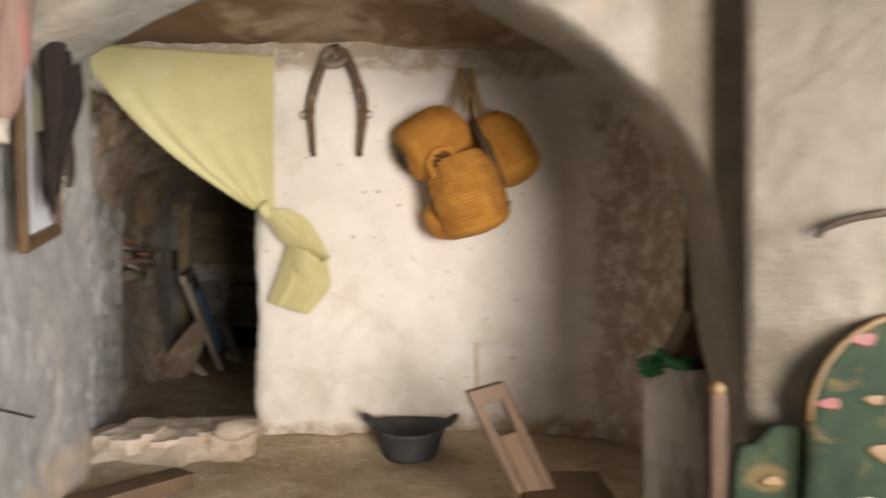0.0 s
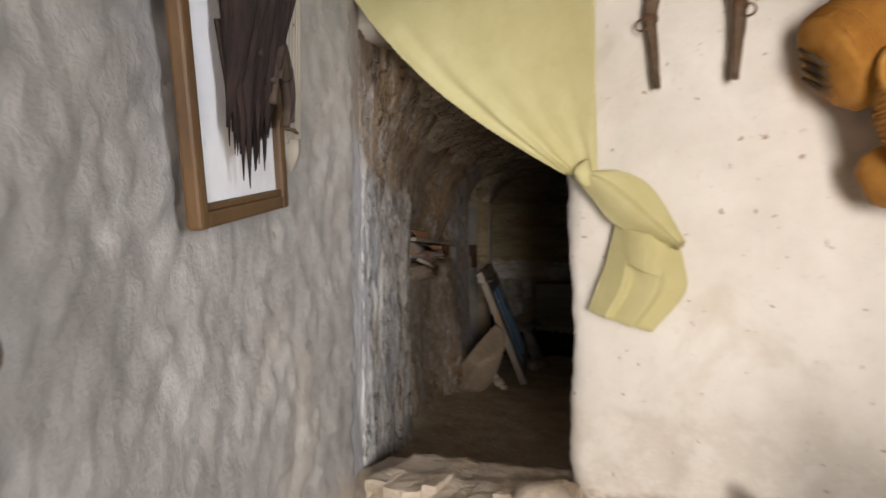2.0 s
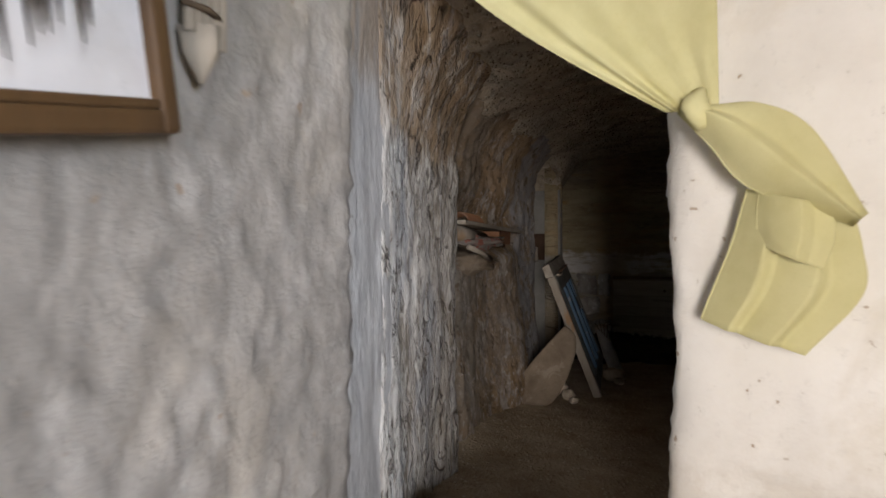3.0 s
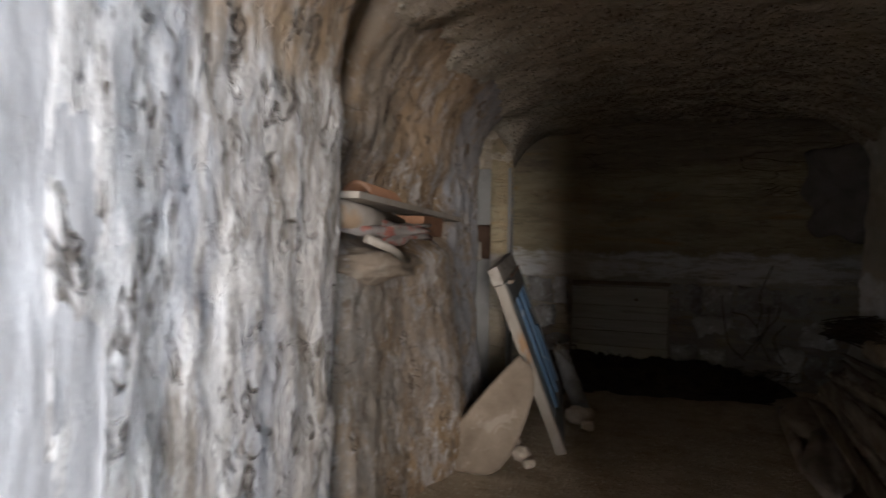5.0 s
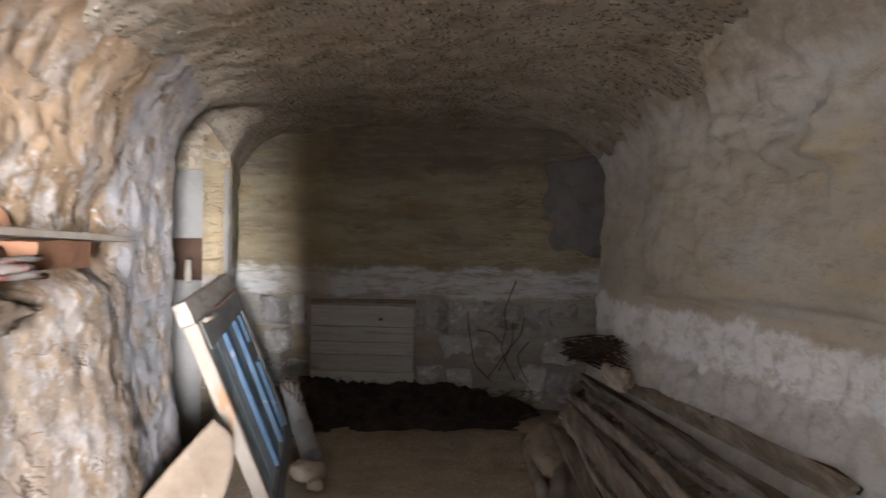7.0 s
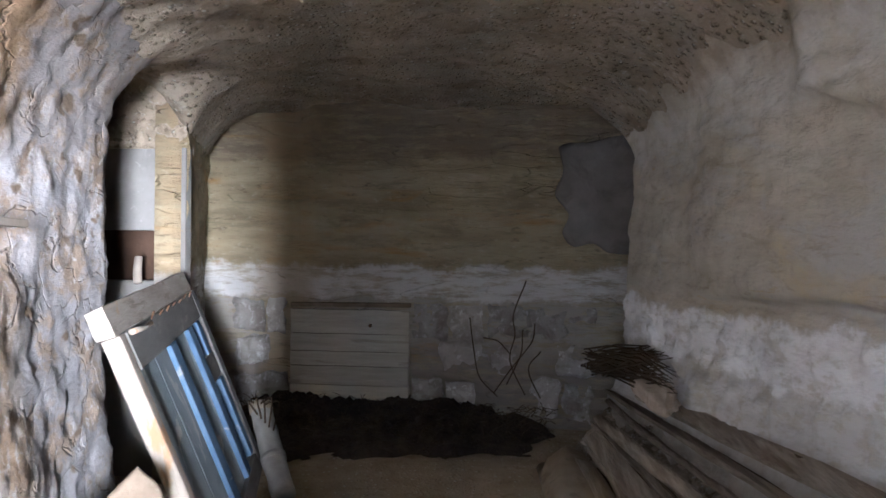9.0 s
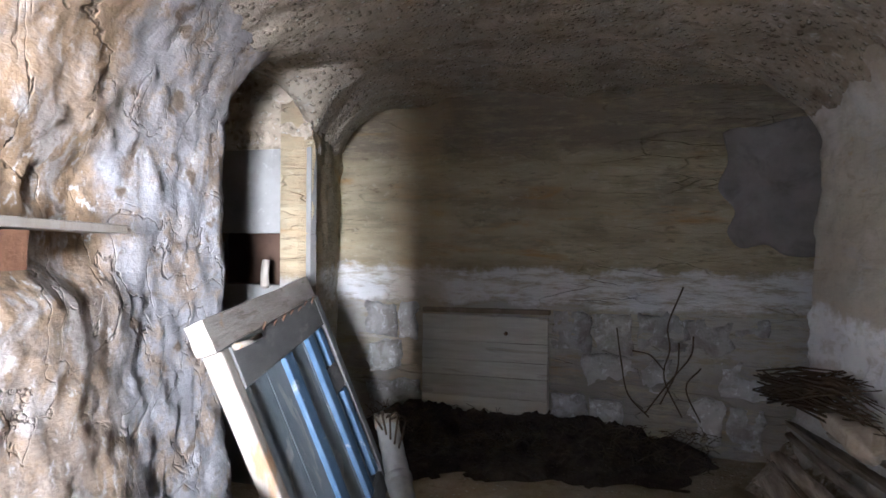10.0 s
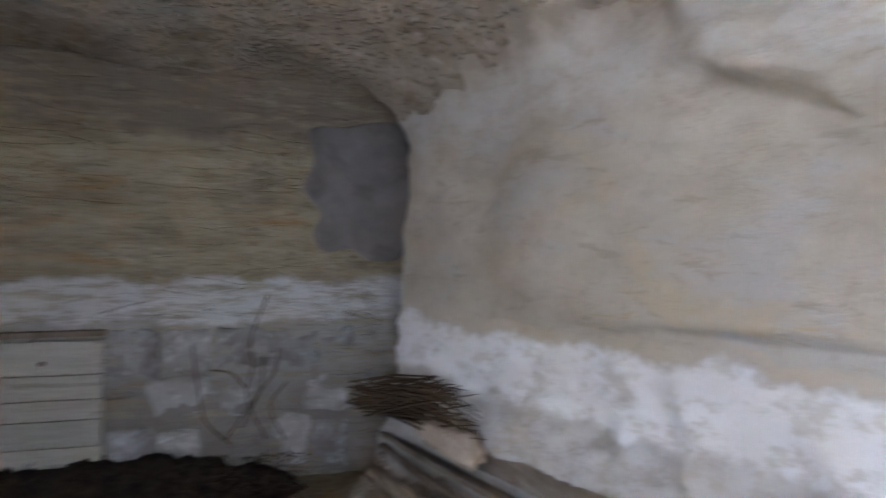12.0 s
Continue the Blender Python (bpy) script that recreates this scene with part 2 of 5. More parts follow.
RUBBLE = surf("plaster_rubble", (0.48, 0.38, 0.28), (0.66, 0.58, 0.48), 9, 0.95, 0.8, 40, blotch=(6, 0.52, 0.66, (0.36, 0.27, 0.18), 0.7), bdist=0.02, vary=0.15)
PARTITION = surf("pale_grey_plaster", (0.20, 0.192, 0.18), (0.29, 0.28, 0.262), 3, 0.9, 0.5, 30, layers=((6, 0.54, 0.64, (0.23, 0.21, 0.19), 0.6, (1, 1, 0.6)), (20, 0.58, 0.66, (0.35, 0.338, 0.32), 0.5, (1, 1, 1))))
BANK = surf("crumbled_plaster_earth", (0.24, 0.19, 0.14), (0.50, 0.44, 0.36), 9, 1.0, 1.0, 40, layers=((12, 0.52, 0.62, (0.16, 0.12, 0.085), 0.7, (1, 1, 1)), (26, 0.56, 0.66, (0.66, 0.63, 0.58), 0.7, (1, 1, 1))), pebble=0.6, pscale=36, bdist=0.03)
GREYBOARD = surf("grey_board", (0.12, 0.117, 0.11), (0.205, 0.20, 0.187), 3, 0.85, 0.4, 60, stretch=(0.4, 1, 3), blotch=(4, 0.58, 0.7, (0.30, 0.28, 0.25), 0.6))
PANELWOOD = surf("weathered_pale_boards", (0.48, 0.445, 0.37), (0.64, 0.61, 0.53), 5, 0.9, 0.7, 40, stretch=(0.5, 1, 5), blotch=(5, 0.55, 0.68, (0.28, 0.24, 0.18), 0.6), vary=0.12)
BLUEPAINT = surf("worn_blue_paint", (0.19, 0.23, 0.25), (0.31, 0.345, 0.36), 6, 0.75, 0.4, 50, stretch=(1, 1, 0.4), blotch=(7, 0.56, 0.64, (0.50, 0.50, 0.48), 0.8), vary=0.1)
DEEPBLUE = surf("bright_blue_paint", (0.075, 0.135, 0.22), (0.14, 0.215, 0.315), 6, 0.8, 0.4, 50, blotch=(8, 0.6, 0.68, (0.45, 0.46, 0.46), 0.7))
SOFTBOARD = surf("dry_grey_softwood", (0.27, 0.235, 0.195), (0.44, 0.40, 0.35), 5, 0.9, 0.7, 50, stretch=(2, 0.5, 3), layers=((9, 0.55, 0.64, (0.20, 0.165, 0.13), 0.7, (2, 0.4, 4)), (4, 0.6, 0.68, (0.42, 0.27, 0.13), 0.6, (1, 1, 1))))
PALEWOOD = surf("flaked_pale_wood", (0.25, 0.21, 0.165), (0.40, 0.36, 0.31), 6, 0.85, 0.6, 50, stretch=(1, 1, 0.3), blotch=(6, 0.58, 0.64, (0.34, 0.20, 0.10), 0.85))
GREYWOOD = surf("grey_weathered_wood", (0.18, 0.15, 0.115), (0.42, 0.36, 0.30), 5, 0.9, 0.8, 40, stretch=(1, 1, 1), blotch=(4, 0.55, 0.68, (0.30, 0.18, 0.09), 0.6), vary=0.3)
LOGWOOD = surf("split_grey_poles", (0.20, 0.16, 0.12), (0.54, 0.47, 0.38), 5, 0.95, 1.0, 30, stretch=(6, 0.5, 6), blotch=(3, 0.52, 0.62, (0.25, 0.205, 0.16), 0.6), bdist=0.02, vary=0.25)
BROWNWOOD = surf("brown_wood", (0.06, 0.032, 0.0144), (0.124, 0.0704, 0.0336), 6, 0.6, 0.4, 60, stretch=(1, 1, 0.3), vary=0.1)
FRAMEWOOD = surf("golden_brown_frame", (0.045, 0.022, 0.007), (0.10, 0.052, 0.016), 8, 0.6, 0.3, 60, stretch=(1, 1, 0.3))
HORN = surf("old_hame_wood", (0.07, 0.045, 0.028), (0.19, 0.13, 0.085), 14, 0.65, 0.6, 50, blotch=(10, 0.55, 0.66, (0.46, 0.40, 0.33), 0.6))
CANE = surf("grey_cane", (0.22, 0.19, 0.15), (0.36, 0.315, 0.26), 8, 0.8, 0.4, 50, stretch=(1, 1, 0.15), vary=0.12)
ESPARTO = surf("esparto_weave", (0.42, 0.18, 0.03), (0.62, 0.31, 0.07), 10, 0.85, 0.9, 60, blotch=(5, 0.55, 0.7, (0.30, 0.14, 0.03), 0.6), bdist=0.015)
ROPE = surf("esparto_rope", (0.30, 0.20, 0.10), (0.48, 0.35, 0.20), 20, 0.9, 0.8, 80)
LEATHER = surf("worn_leather", (0.018, 0.012, 0.0084), (0.042, 0.0282, 0.0198), 8, 0.8, 0.5, 60, blotch=(4, 0.5, 0.66, (0.11, 0.08, 0.058), 0.6), spots=(30, 0.72, 0.75, (0.4, 0.36, 0.3)))
BLACKLEATHER = surf("black_leather", (0.0054, 0.0042, 0.0036), (0.015, 0.012, 0.0102), 8, 0.75, 0.5, 60, spots=(34, 0.72, 0.75, (0.3, 0.27, 0.23)))
IRON = surf("rusty_iron", (0.10, 0.06, 0.04), (0.20, 0.12, 0.07), 20, 0.8, 0.6, 60, metal=0.3)
RUBBER = surf("grey_black_rubber", (0.035, 0.036, 0.038), (0.075, 0.077, 0.08), 7, 0.75, 0.4, 60, blotch=(4, 0.55, 0.7, (0.20, 0.18, 0.16), 0.5))
CLOTH = surf("yellow_green_cloth", (0.54, 0.50, 0.25), (0.63, 0.59, 0.33), 5, 0.95, 0.25, 220, blotch=(2.5, 0.55, 0.75, (0.46, 0.44, 0.20), 0.5), bdist=0.003)
PINKCLOTH = surf("faded_pink_cloth", (0.136, 0.08, 0.0656), (0.224, 0.148, 0.12), 9, 0.9, 0.5, 60, stretch=(3, 3, 0.5), blotch=(5, 0.52, 0.65, (0.30, 0.10, 0.08), 0.6))
CREAM = surf("cream_cap", (0.24, 0.20, 0.155), (0.34, 0.30, 0.25), 12, 0.7, 0.3, 60)
GLASSBACK = surf("grey_reflection_sheet", (0.56, 0.56, 0.58), (0.68, 0.68, 0.70), 3, 0.25, 0.05, 30, blotch=(2, 0.5, 0.7, (0.48, 0.46, 0.46), 0.6))
HAIR = surf("dark_hide_hair", (0.007, 0.0042, 0.0035), (0.0245, 0.0133, 0.0105), 14, 0.8, 0.9, 70, stretch=(3, 3, 0.4))
PINKPOST = surf("dull_pink_paint", (0.040, 0.022, 0.013), (0.075, 0.045, 0.028), 8, 0.7, 0.3, 50)
TERRACOTTA = surf("terracotta", (0.17, 0.08, 0.045), (0.26, 0.135, 0.075), 9, 0.9, 0.6, 50, blotch=(6, 0.55, 0.68, (0.30, 0.20, 0.14), 0.6))
SLAB = surf("brown_slab", (0.17, 0.13, 0.092), (0.27, 0.215, 0.16), 7, 0.9, 0.6, 50, blotch=(9, 0.54, 0.66, (0.34, 0.29, 0.23), 0.6))
PALESTONE = surf("pale_tan_stone", (0.28, 0.225, 0.16), (0.42, 0.355, 0.27), 5, 0.95, 0.6, 40, layers=((7, 0.54, 0.64, (0.20, 0.16, 0.115), 0.6, (1, 1, 1)),))
RAG = surf("patterned_rag", (0.17, 0.155, 0.14), (0.28, 0.24, 0.215), 20, 0.95, 0.5, 80, blotch=(16, 0.5, 0.58, (0.26, 0.085, 0.06), 0.9))
TIN = surf("limewashed_tin", (0.55, 0.54, 0.50), (0.76, 0.74, 0.70), 6, 0.6, 0.4, 40, stretch=(1.5, 1.5, 0.4), blotch=(5, 0.52, 0.64, (0.20, 0.17, 0.14), 0.7))
GREENPAINT = surf("dark_green_paint", (0.006, 0.014, 0.007), (0.018, 0.030, 0.015), 8, 0.9, 0.3, 50, blotch=(6, 0.56, 0.68, (0.10, 0.065, 0.025), 0.7))
REDPAINT = surf("red_paint", (0.096, 0.0168, 0.0132), (0.144, 0.03, 0.024), 9, 0.6, 0.3, 50)
OCHREPAINT = surf("ochre_paint", (0.09, 0.048, 0.0132), (0.138, 0.078, 0.027), 9, 0.6, 0.3, 50)
WHITEPAINT = surf("off_white_paint", (0.24, 0.21, 0.17), (0.34, 0.31, 0.26), 9, 0.6, 0.3, 50)
GREENCLOTH = surf("green_plastic_sheet", (0.03, 0.20, 0.07), (0.06, 0.30, 0.12), 9, 0.5, 0.3, 50)
PIPE = surf("grey_pipe", (0.28, 0.27, 0.25), (0.42, 0.41, 0.39), 9, 0.7, 0.4, 50)
TWIG = surf("dry_twigs", (0.05, 0.035, 0.022), (0.12, 0.085, 0.055), 12, 0.95, 0.6, 60)
DARKHOLE = surf("hole_shade_brown", (0.05, 0.03, 0.02), (0.10, 0.06, 0.04), 5, 0.95, 0.5, 40)
GREYPLASTER = surf("grey_mortar_patch", (0.19, 0.172, 0.155), (0.30, 0.28, 0.255), 5, 0.95, 0.5, 40, blotch=(4, 0.52, 0.66, (0.14, 0.12, 0.11), 0.6))


# ---- building tools ----
def mesh_of(name, verts, faces, material, smooth=True):
    me = bpy.data.meshes.new(name)
    me.from_pydata([tuple(v) for v in verts], [], faces)
    me.materials.append(material)
    if smooth:
        me.polygons.foreach_set("use_smooth", [True] * len(me.polygons))
    me.update()
    return me


def structure(name, me, label, category="wall"):
    return tagged(new(name, me), label, category, kind="structure")


def thing(name, label, category, at=(0, 0, 0), group=""):
    ob = new(name)
    ob.empty_display_size = 0.1
    ob.location = at
    return tagged(ob, label, category, group)


def part(name, me, parent, label=""):
    """A mesh, in world places, as a part of a thing or of a part."""
    ob = new(name, me)
    up, off = parent, Vector((0, 0, 0))
    while up is not None:
        off += up.location
        up = up.parent
    ob.parent = parent
    ob.location = -off
    return tagged(ob, label)


def fbm(p, s, octaves=4):
    return noise.fractal(Vector(p) * s, 1.0, 2.0, octaves)


def resample(pts, step, passes=2):
    out = []
    for a, b in zip(pts, pts[1:]):
        a, b = Vector(a), Vector(b)
        k = max(1, round((b - a).length / step))
        out += [a.lerp(b, i / k) for i in range(k)]
    out.append(Vector(pts[-1]))
    for _ in range(passes):
        out = [out[0]] + [(p + q * 2 + r) / 4 for p, q, r in zip(out, out[1:], out[2:])] + [out[-1]]
    return out


def wall(plan, z0, z1, thick, material, name, side=1, amp=0.03, scale=2.5, fine=0.008, prof=None, step=0.03, passes=3):
    """A rough wall along a plan; the seen face is to the left of the way along it (side 1) or to the right (-1)."""
    line = resample(plan, step, passes)
    n, rows = len(line), max(2, round((z1 - z0) / step) + 1)
    verts, faces, run = [], [], 0.0
    for i, p in enumerate(line):
        d = line[min(n - 1, i + 1)] - line[max(0, i - 1)]
        nrm = Vector((-d.y, d.x)).normalized() * side
        if i:
            run += (p - line[i - 1]).length
        for j in range(rows):
            z = z0 + (z1 - z0) * j / (rows - 1)
            q = Vector((p.x, p.y, z))
            off = amp * fbm(q, scale) + fine * fbm(q, 11, 3) + 0.4 * fine * fbm(q, 31, 2)
            if prof:
                off += prof(run, z, q)
            verts.append((p.x + nrm.x * off, p.y + nrm.y * off, z))
    for i, p in enumerate(line):
        d = line[min(n - 1, i + 1)] - line[max(0, i - 1)]
        nrm = Vector((-d.y, d.x)).normalized() * side
        for z in (z0, z1):
            verts.append((p.x - nrm.x * thick, p.y - nrm.y * thick, z))
    B = n * rows
    for i in range(n - 1):
        for j in range(rows - 1):
            a, b, c, e = i * rows + j, (i + 1) * rows + j, (i + 1) * rows + j + 1, i * rows + j + 1
            faces.append((a, e, c, b) if side > 0 else (a, b, c, e))
        faces.append((B + 2 * i, B + 2 * i + 1, B + 2 * i + 3, B + 2 * i + 2))
        faces.append((i * rows, B + 2 * i, B + 2 * i + 2, (i + 1) * rows))
        faces.append((i * rows + rows - 1, (i + 1) * rows + rows - 1, B + 2 * i + 3, B + 2 * i + 1))
    for i in (0, n - 1):
        faces.append((*range(i * rows, i * rows + rows), B + 2 * i + 1, B + 2 * i))
    return mesh_of(name, verts, faces, material)


def sheet(name, x0, x1, y0, y1, height, material, thick, step=0.04):
    """A floor (thick below) or a ceiling (thick above, negative)."""
    nx, ny = round((x1 - x0) / step) + 1, round((y1 - y0) / step) + 1
    verts, faces = [], []
    for i in range(nx):
        for j in range(ny):
            x, y = x0 + (x1 - x0) * i / (nx - 1), y0 + (y1 - y0) * j / (ny - 1)
            verts.append((x, y, height(x, y)))
    for i in range(nx - 1):
        for j in range(ny - 1):
            a, b, c, d = i * ny + j, (i + 1) * ny + j, (i + 1) * ny + j + 1, i * ny + j + 1
            faces.append((a, b, c, d) if thick > 0 else (a, d, c, b))
    edge = [i * ny for i in range(nx)] + [(nx - 1) * ny + j for j in range(1, ny)] + [i * ny + ny - 1 for i in range(nx - 2, -1, -1)] + [j for j in range(ny - 2, 0, -1)]
    zb = min(v[2] for v in verts) - thick if thick > 0 else max(v[2] for v in verts) - thick
    base = len(verts)
    verts += [(verts[k][0], verts[k][1], zb) for k in edge]
    m = len(edge)
    for k in range(m):
        faces.append((edge[k], base + k, base + (k + 1) % m, edge[(k + 1) % m]))
    faces.append(tuple(range(base, base + m)))
    return mesh_of(name, verts, faces, material)


def tube(pts, radii, segs=10, wobble=0.0, flat=1.0, seed=0.0):
    """Vertices and faces of a capped tube along points; flat squeezes it."""
    pts = [Vector(p) for p in pts]
    if isinstance(radii, (int, float)):
        radii = [radii] * len(pts)
    verts, faces, ref = [], [], None
    for i, p in enumerate(pts):
        d = (pts[min(len(pts) - 1, i + 1)] - pts[max(0, i - 1)]).normalized()
        if ref is None:
            ref = d.orthogonal().normalized()
        ref = (ref - d * ref.dot(d)).normalized()
        up = d.cross(ref)
        for k in range(segs):
            a = 2 * math.pi * k / segs
            r = radii[i] * (1 + wobble * noise.noise(Vector((math.cos(a) * 1.5 + seed, math.sin(a) * 1.5, i * 0.4 + seed))))
            verts.append(p + ref * (r * math.cos(a)) + up * (r * flat * math.sin(a)))
    for i in range(len(pts) - 1):
        for k in range(segs):
            a, b = i * segs + k, i * segs + (k + 1) % segs
            faces.append((a, b, b + segs, a + segs))
    faces += [tuple(range(segs - 1, -1, -1)), tuple(range((len(pts) - 1) * segs, len(pts) * segs))]
    return verts, faces


def bend(pts, k=8):
    """A smooth curve through points (Catmull-Rom)."""
    p = [Vector(q) for q in pts]
    p = [p[0] * 2 - p[1]] + p + [p[-1] * 2 - p[-2]]
    out = []
    for a, b, c, d in zip(p, p[1:], p[2:], p[3:]):
        for i in range(k):
            t = i / k
            out.append(0.5 * (2 * b + (c - a) * t + (2 * a - 5 * b + 4 * c - d) * t * t + (3 * b - a - 3 * c + d) * t ** 3))
    return out + [p[-2]]


def tube_mesh(name, pts, radii, material, segs=10, wobble=0.0, flat=1.0, seed=0.0, k=0):
    if k:
        n0 = len(pts)
        pts = bend(pts, k)
        if not isinstance(radii, (int, float)):
            radii = [radii[min(n0 - 1, i // k)] * (1 - (i % k) / k) + radii[min(n0 - 1, i // k + 1)] * ((i % k) / k) for i in range(len(pts))]
    v, f = tube(pts, radii, segs, wobble, flat, seed)
    return mesh_of(name, v, f, material)


def board(name, o, u, v, w, material, bevel=0.004, rough=0.0, cuts=0):
    """A bevelled board: corner o and three edge vectors."""
    o, u, v, w = Vector(o), Vector(u), Vector(v), Vector(w)
    bm = bmesh.new()
    vs = [bm.verts.new(o + u * a + v * b + w * c) for a in (0, 1) for b in (0, 1) for c in (0, 1)]
    for f in ((0, 1, 3, 2), (4, 6, 7, 5), (0, 4, 5, 1), (2, 3, 7, 6), (0, 2, 6, 4), (1, 5, 7, 3)):
        bm.faces.new([vs[k] for k in f])
    bmesh.ops.recalc_face_normals(bm, faces=bm.faces)
    if cuts:
        bmesh.ops.subdivide_edges(bm, edges=bm.edges, cuts=cuts, use_grid_fill=True)
    if rough:
        for q in bm.verts:
            q.co += Vector((fbm(q.co, 9), fbm(q.co + Vector((7, 0, 0)), 9), fbm(q.co + Vector((0, 9, 0)), 9))) * rough
    if bevel and not cuts:
        bmesh.ops.bevel(bm, geom=bm.edges, offset=bevel, segments=2, affect="EDGES", profile=0.6)
    me = bpy.data.meshes.new(name)
    bm.to_mesh(me)
    bm.free()
    me.materials.append(material)
    return me


def rock(name, at, size, material, seed=0.0, detail=3, rough=0.3, flat_base=None):
    bm = bmesh.new()
    bmesh.ops.create_icosphere(bm, subdivisions=detail, radius=1)
    for q in bm.verts:
        s = 1 + rough * fbm(q.co * 1.0 + Vector((seed, seed * 2, 0)), 1.3, 4)
        p = Vector((q.co.x * size[0] * s, q.co.y * size[1] * s, q.co.z * size[2] * s)) + Vector(at)
        if flat_base is not None:
            p.z = max(p.z, flat_base)
        q.co = p
    me = bpy.data.meshes.new(name)
    bm.to_mesh(me)
    bm.free()
    me.materials.append(material)
    me.polygons.foreach_set("use_smooth", [True] * len(me.polygons))
    return me


def plate(name, outline, depth, material, fat=0.012, bulge=0.0, inner=8):
    """A thick sheet from an outline of 3D points, pushed along depth, with soft rounding (leather, slabs)."""
    c = sum((Vector(p) for p in outline), Vector()) / len(outline)
    d = Vector(depth).normalized()
    ring = bend([*outline, outline[0]], 6)[:-1]
    n = len(ring)
    verts, faces = [], []
    prof = [(1.0, 0.0), (1.0, 0.7), (0.97, 1.0)] + [(1 - k / inner, 1.0 + bulge * math.sin(math.pi / 2 * k / inner)) for k in range(1, inner)]
    for s, h in prof:
        for p in ring:
            q = c + (p - c) * s + d * fat * h
            verts.append(q + d * (0.25 * fat * fbm(q, 10)))
    m = len(prof)
    for i in range(m - 1):
        for k in range(n):
            a, b = i * n + k, i * n + (k + 1) % n
            faces.append((a, b, b + n, a + n))
    verts.append(c + d * fat * (1 + bulge))
    for k in range(n):
        faces.append(((m - 1) * n + k, (m - 1) * n + (k + 1) % n, len(verts) - 1))
    faces.append(tuple(range(n - 1, -1, -1)))
    return mesh_of(name, verts, faces, material)

# ---- the place: plan lines ----
LEFT_ROOM = [(-1.8, -2.5), (-1.35, -1.0), (-1.12, 0.3), (-1.06, 1.0), (-1.16, 1.46), (-1.45, 2.05), (-1.68, 2.68), (-1.80, 3.15), (-1.84, 3.36), (-1.92, 3.44), (-2.06, 3.46)]
JAMB_NEAR = [(-1.98, 3.40), (-2.06, 3.6), (-2.17, 3.95), (-2.20, 4.04)]
JAMB_LEFT = [(-2.16, 3.93), (-2.195, 4.02), (-2.24, 4.14), (-2.29, 4.22), (-2.40, 4.65), (-2.45, 4.95), (-2.52, 5.03), (-2.72, 5.05)]
LEFT_CAVE = [(-2.82, 4.90), (-2.64, 5.3), (-2.78, 5.9), (-2.84, 6.35), (-2.96, 6.8), (-3.03, 7.22), (-3.06, 7.30), (-3.4, 7.34), (-4.4, 7.40)]
REAR_LEFT = [(-3.12, 8.06), (-3.22, 8.3), (-3.36, 8.7), (-3.55, 9.15), (-3.72, 9.5)]
RIGHT_CAVE = [(0.22, 4.2), (0.15, 5.0), (-0.08, 5.8), (-0.32, 6.6), (-0.52, 7.25), (-0.68, 7.8), (-0.80, 8.3), (-0.87, 8.56), (-0.84, 8.64), (-0.6, 8.72), (-0.28, 8.78), (-0.22, 9.0), (-0.2, 9.5)]


def near(line, x, y):
    best = 9.0
    for a, b in zip(line, line[1:]):
        dx, dy = b[0] - a[0], b[1] - a[1]
        t = max(0, min(1, ((x - a[0]) * dx + (y - a[1]) * dy) / (dx * dx + dy * dy)))
        best = min(best, math.hypot(x - a[0] - t * dx, y - a[1] - t * dy))
    return best


def step01(v, a, b):
    t = max(0, min(1, (v - a) / (b - a)))
    return t * t * (3 - 2 * t)


# floors
def floor_height(x, y):
    z = 0.08 * (1 - step01(y, 3.9, 4.6))
    p = (x, y, 0)
    z += 0.02 * fbm(p, 1.5) + 0.008 * fbm(p, 9)
    if y < 4.1:
        back = 3.9 + max(0, (x + 0.65) * 0.2)
        z += 0.10 * math.exp(-abs(y - back) / 0.10) * (x > -2.2)
    if y > 4.4:
        z += 0.16 * math.exp(-near(RIGHT_CAVE, x, y) / 0.3) + 0.10 * math.exp(-near(LEFT_CAVE, x, y) / 0.12)
    return z


structure("floor", sheet("floor", -4.3, 4.6, -2.8, 10.0, floor_height, DIRT, 0.2, 0.045), "bare trodden dirt floor with dust and grit", "floor")

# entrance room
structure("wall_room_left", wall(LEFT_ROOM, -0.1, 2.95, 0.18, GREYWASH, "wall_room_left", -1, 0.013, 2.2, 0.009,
          lambda s, z, q: 0.022 * max(0, fbm((q.x, q.y, z), 13, 2) - 0.12) * step01(fbm((q.x, q.y, z), 1.6) + 0.35 * (1.4 - z), -0.1, 0.5) + 0.008 * fbm((q.x + q.z * 0.6, q.y, z), 20, 2), step=0.022), "lumpy whitewashed wall, coloured dim, hung with old harness")
structure("wall_jamb_near", wall(JAMB_NEAR, -0.1, 2.75, 0.16, COOLWASH, "wall_jamb_near", -1, 0.012, 2.2, 0.005,
          lambda s, z, q: 0.006 * fbm((q.x * 6, q.y * 6, z * 1.6), 1.6), step=0.02), "smooth bluish limewashed edge of the doorway")
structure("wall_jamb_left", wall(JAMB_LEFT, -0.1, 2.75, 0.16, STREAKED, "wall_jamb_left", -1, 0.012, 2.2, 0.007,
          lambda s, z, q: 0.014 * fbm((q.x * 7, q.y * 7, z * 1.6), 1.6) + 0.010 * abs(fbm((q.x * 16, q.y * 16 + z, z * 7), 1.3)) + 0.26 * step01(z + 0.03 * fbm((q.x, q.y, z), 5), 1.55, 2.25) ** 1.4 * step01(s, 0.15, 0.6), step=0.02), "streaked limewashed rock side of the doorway")
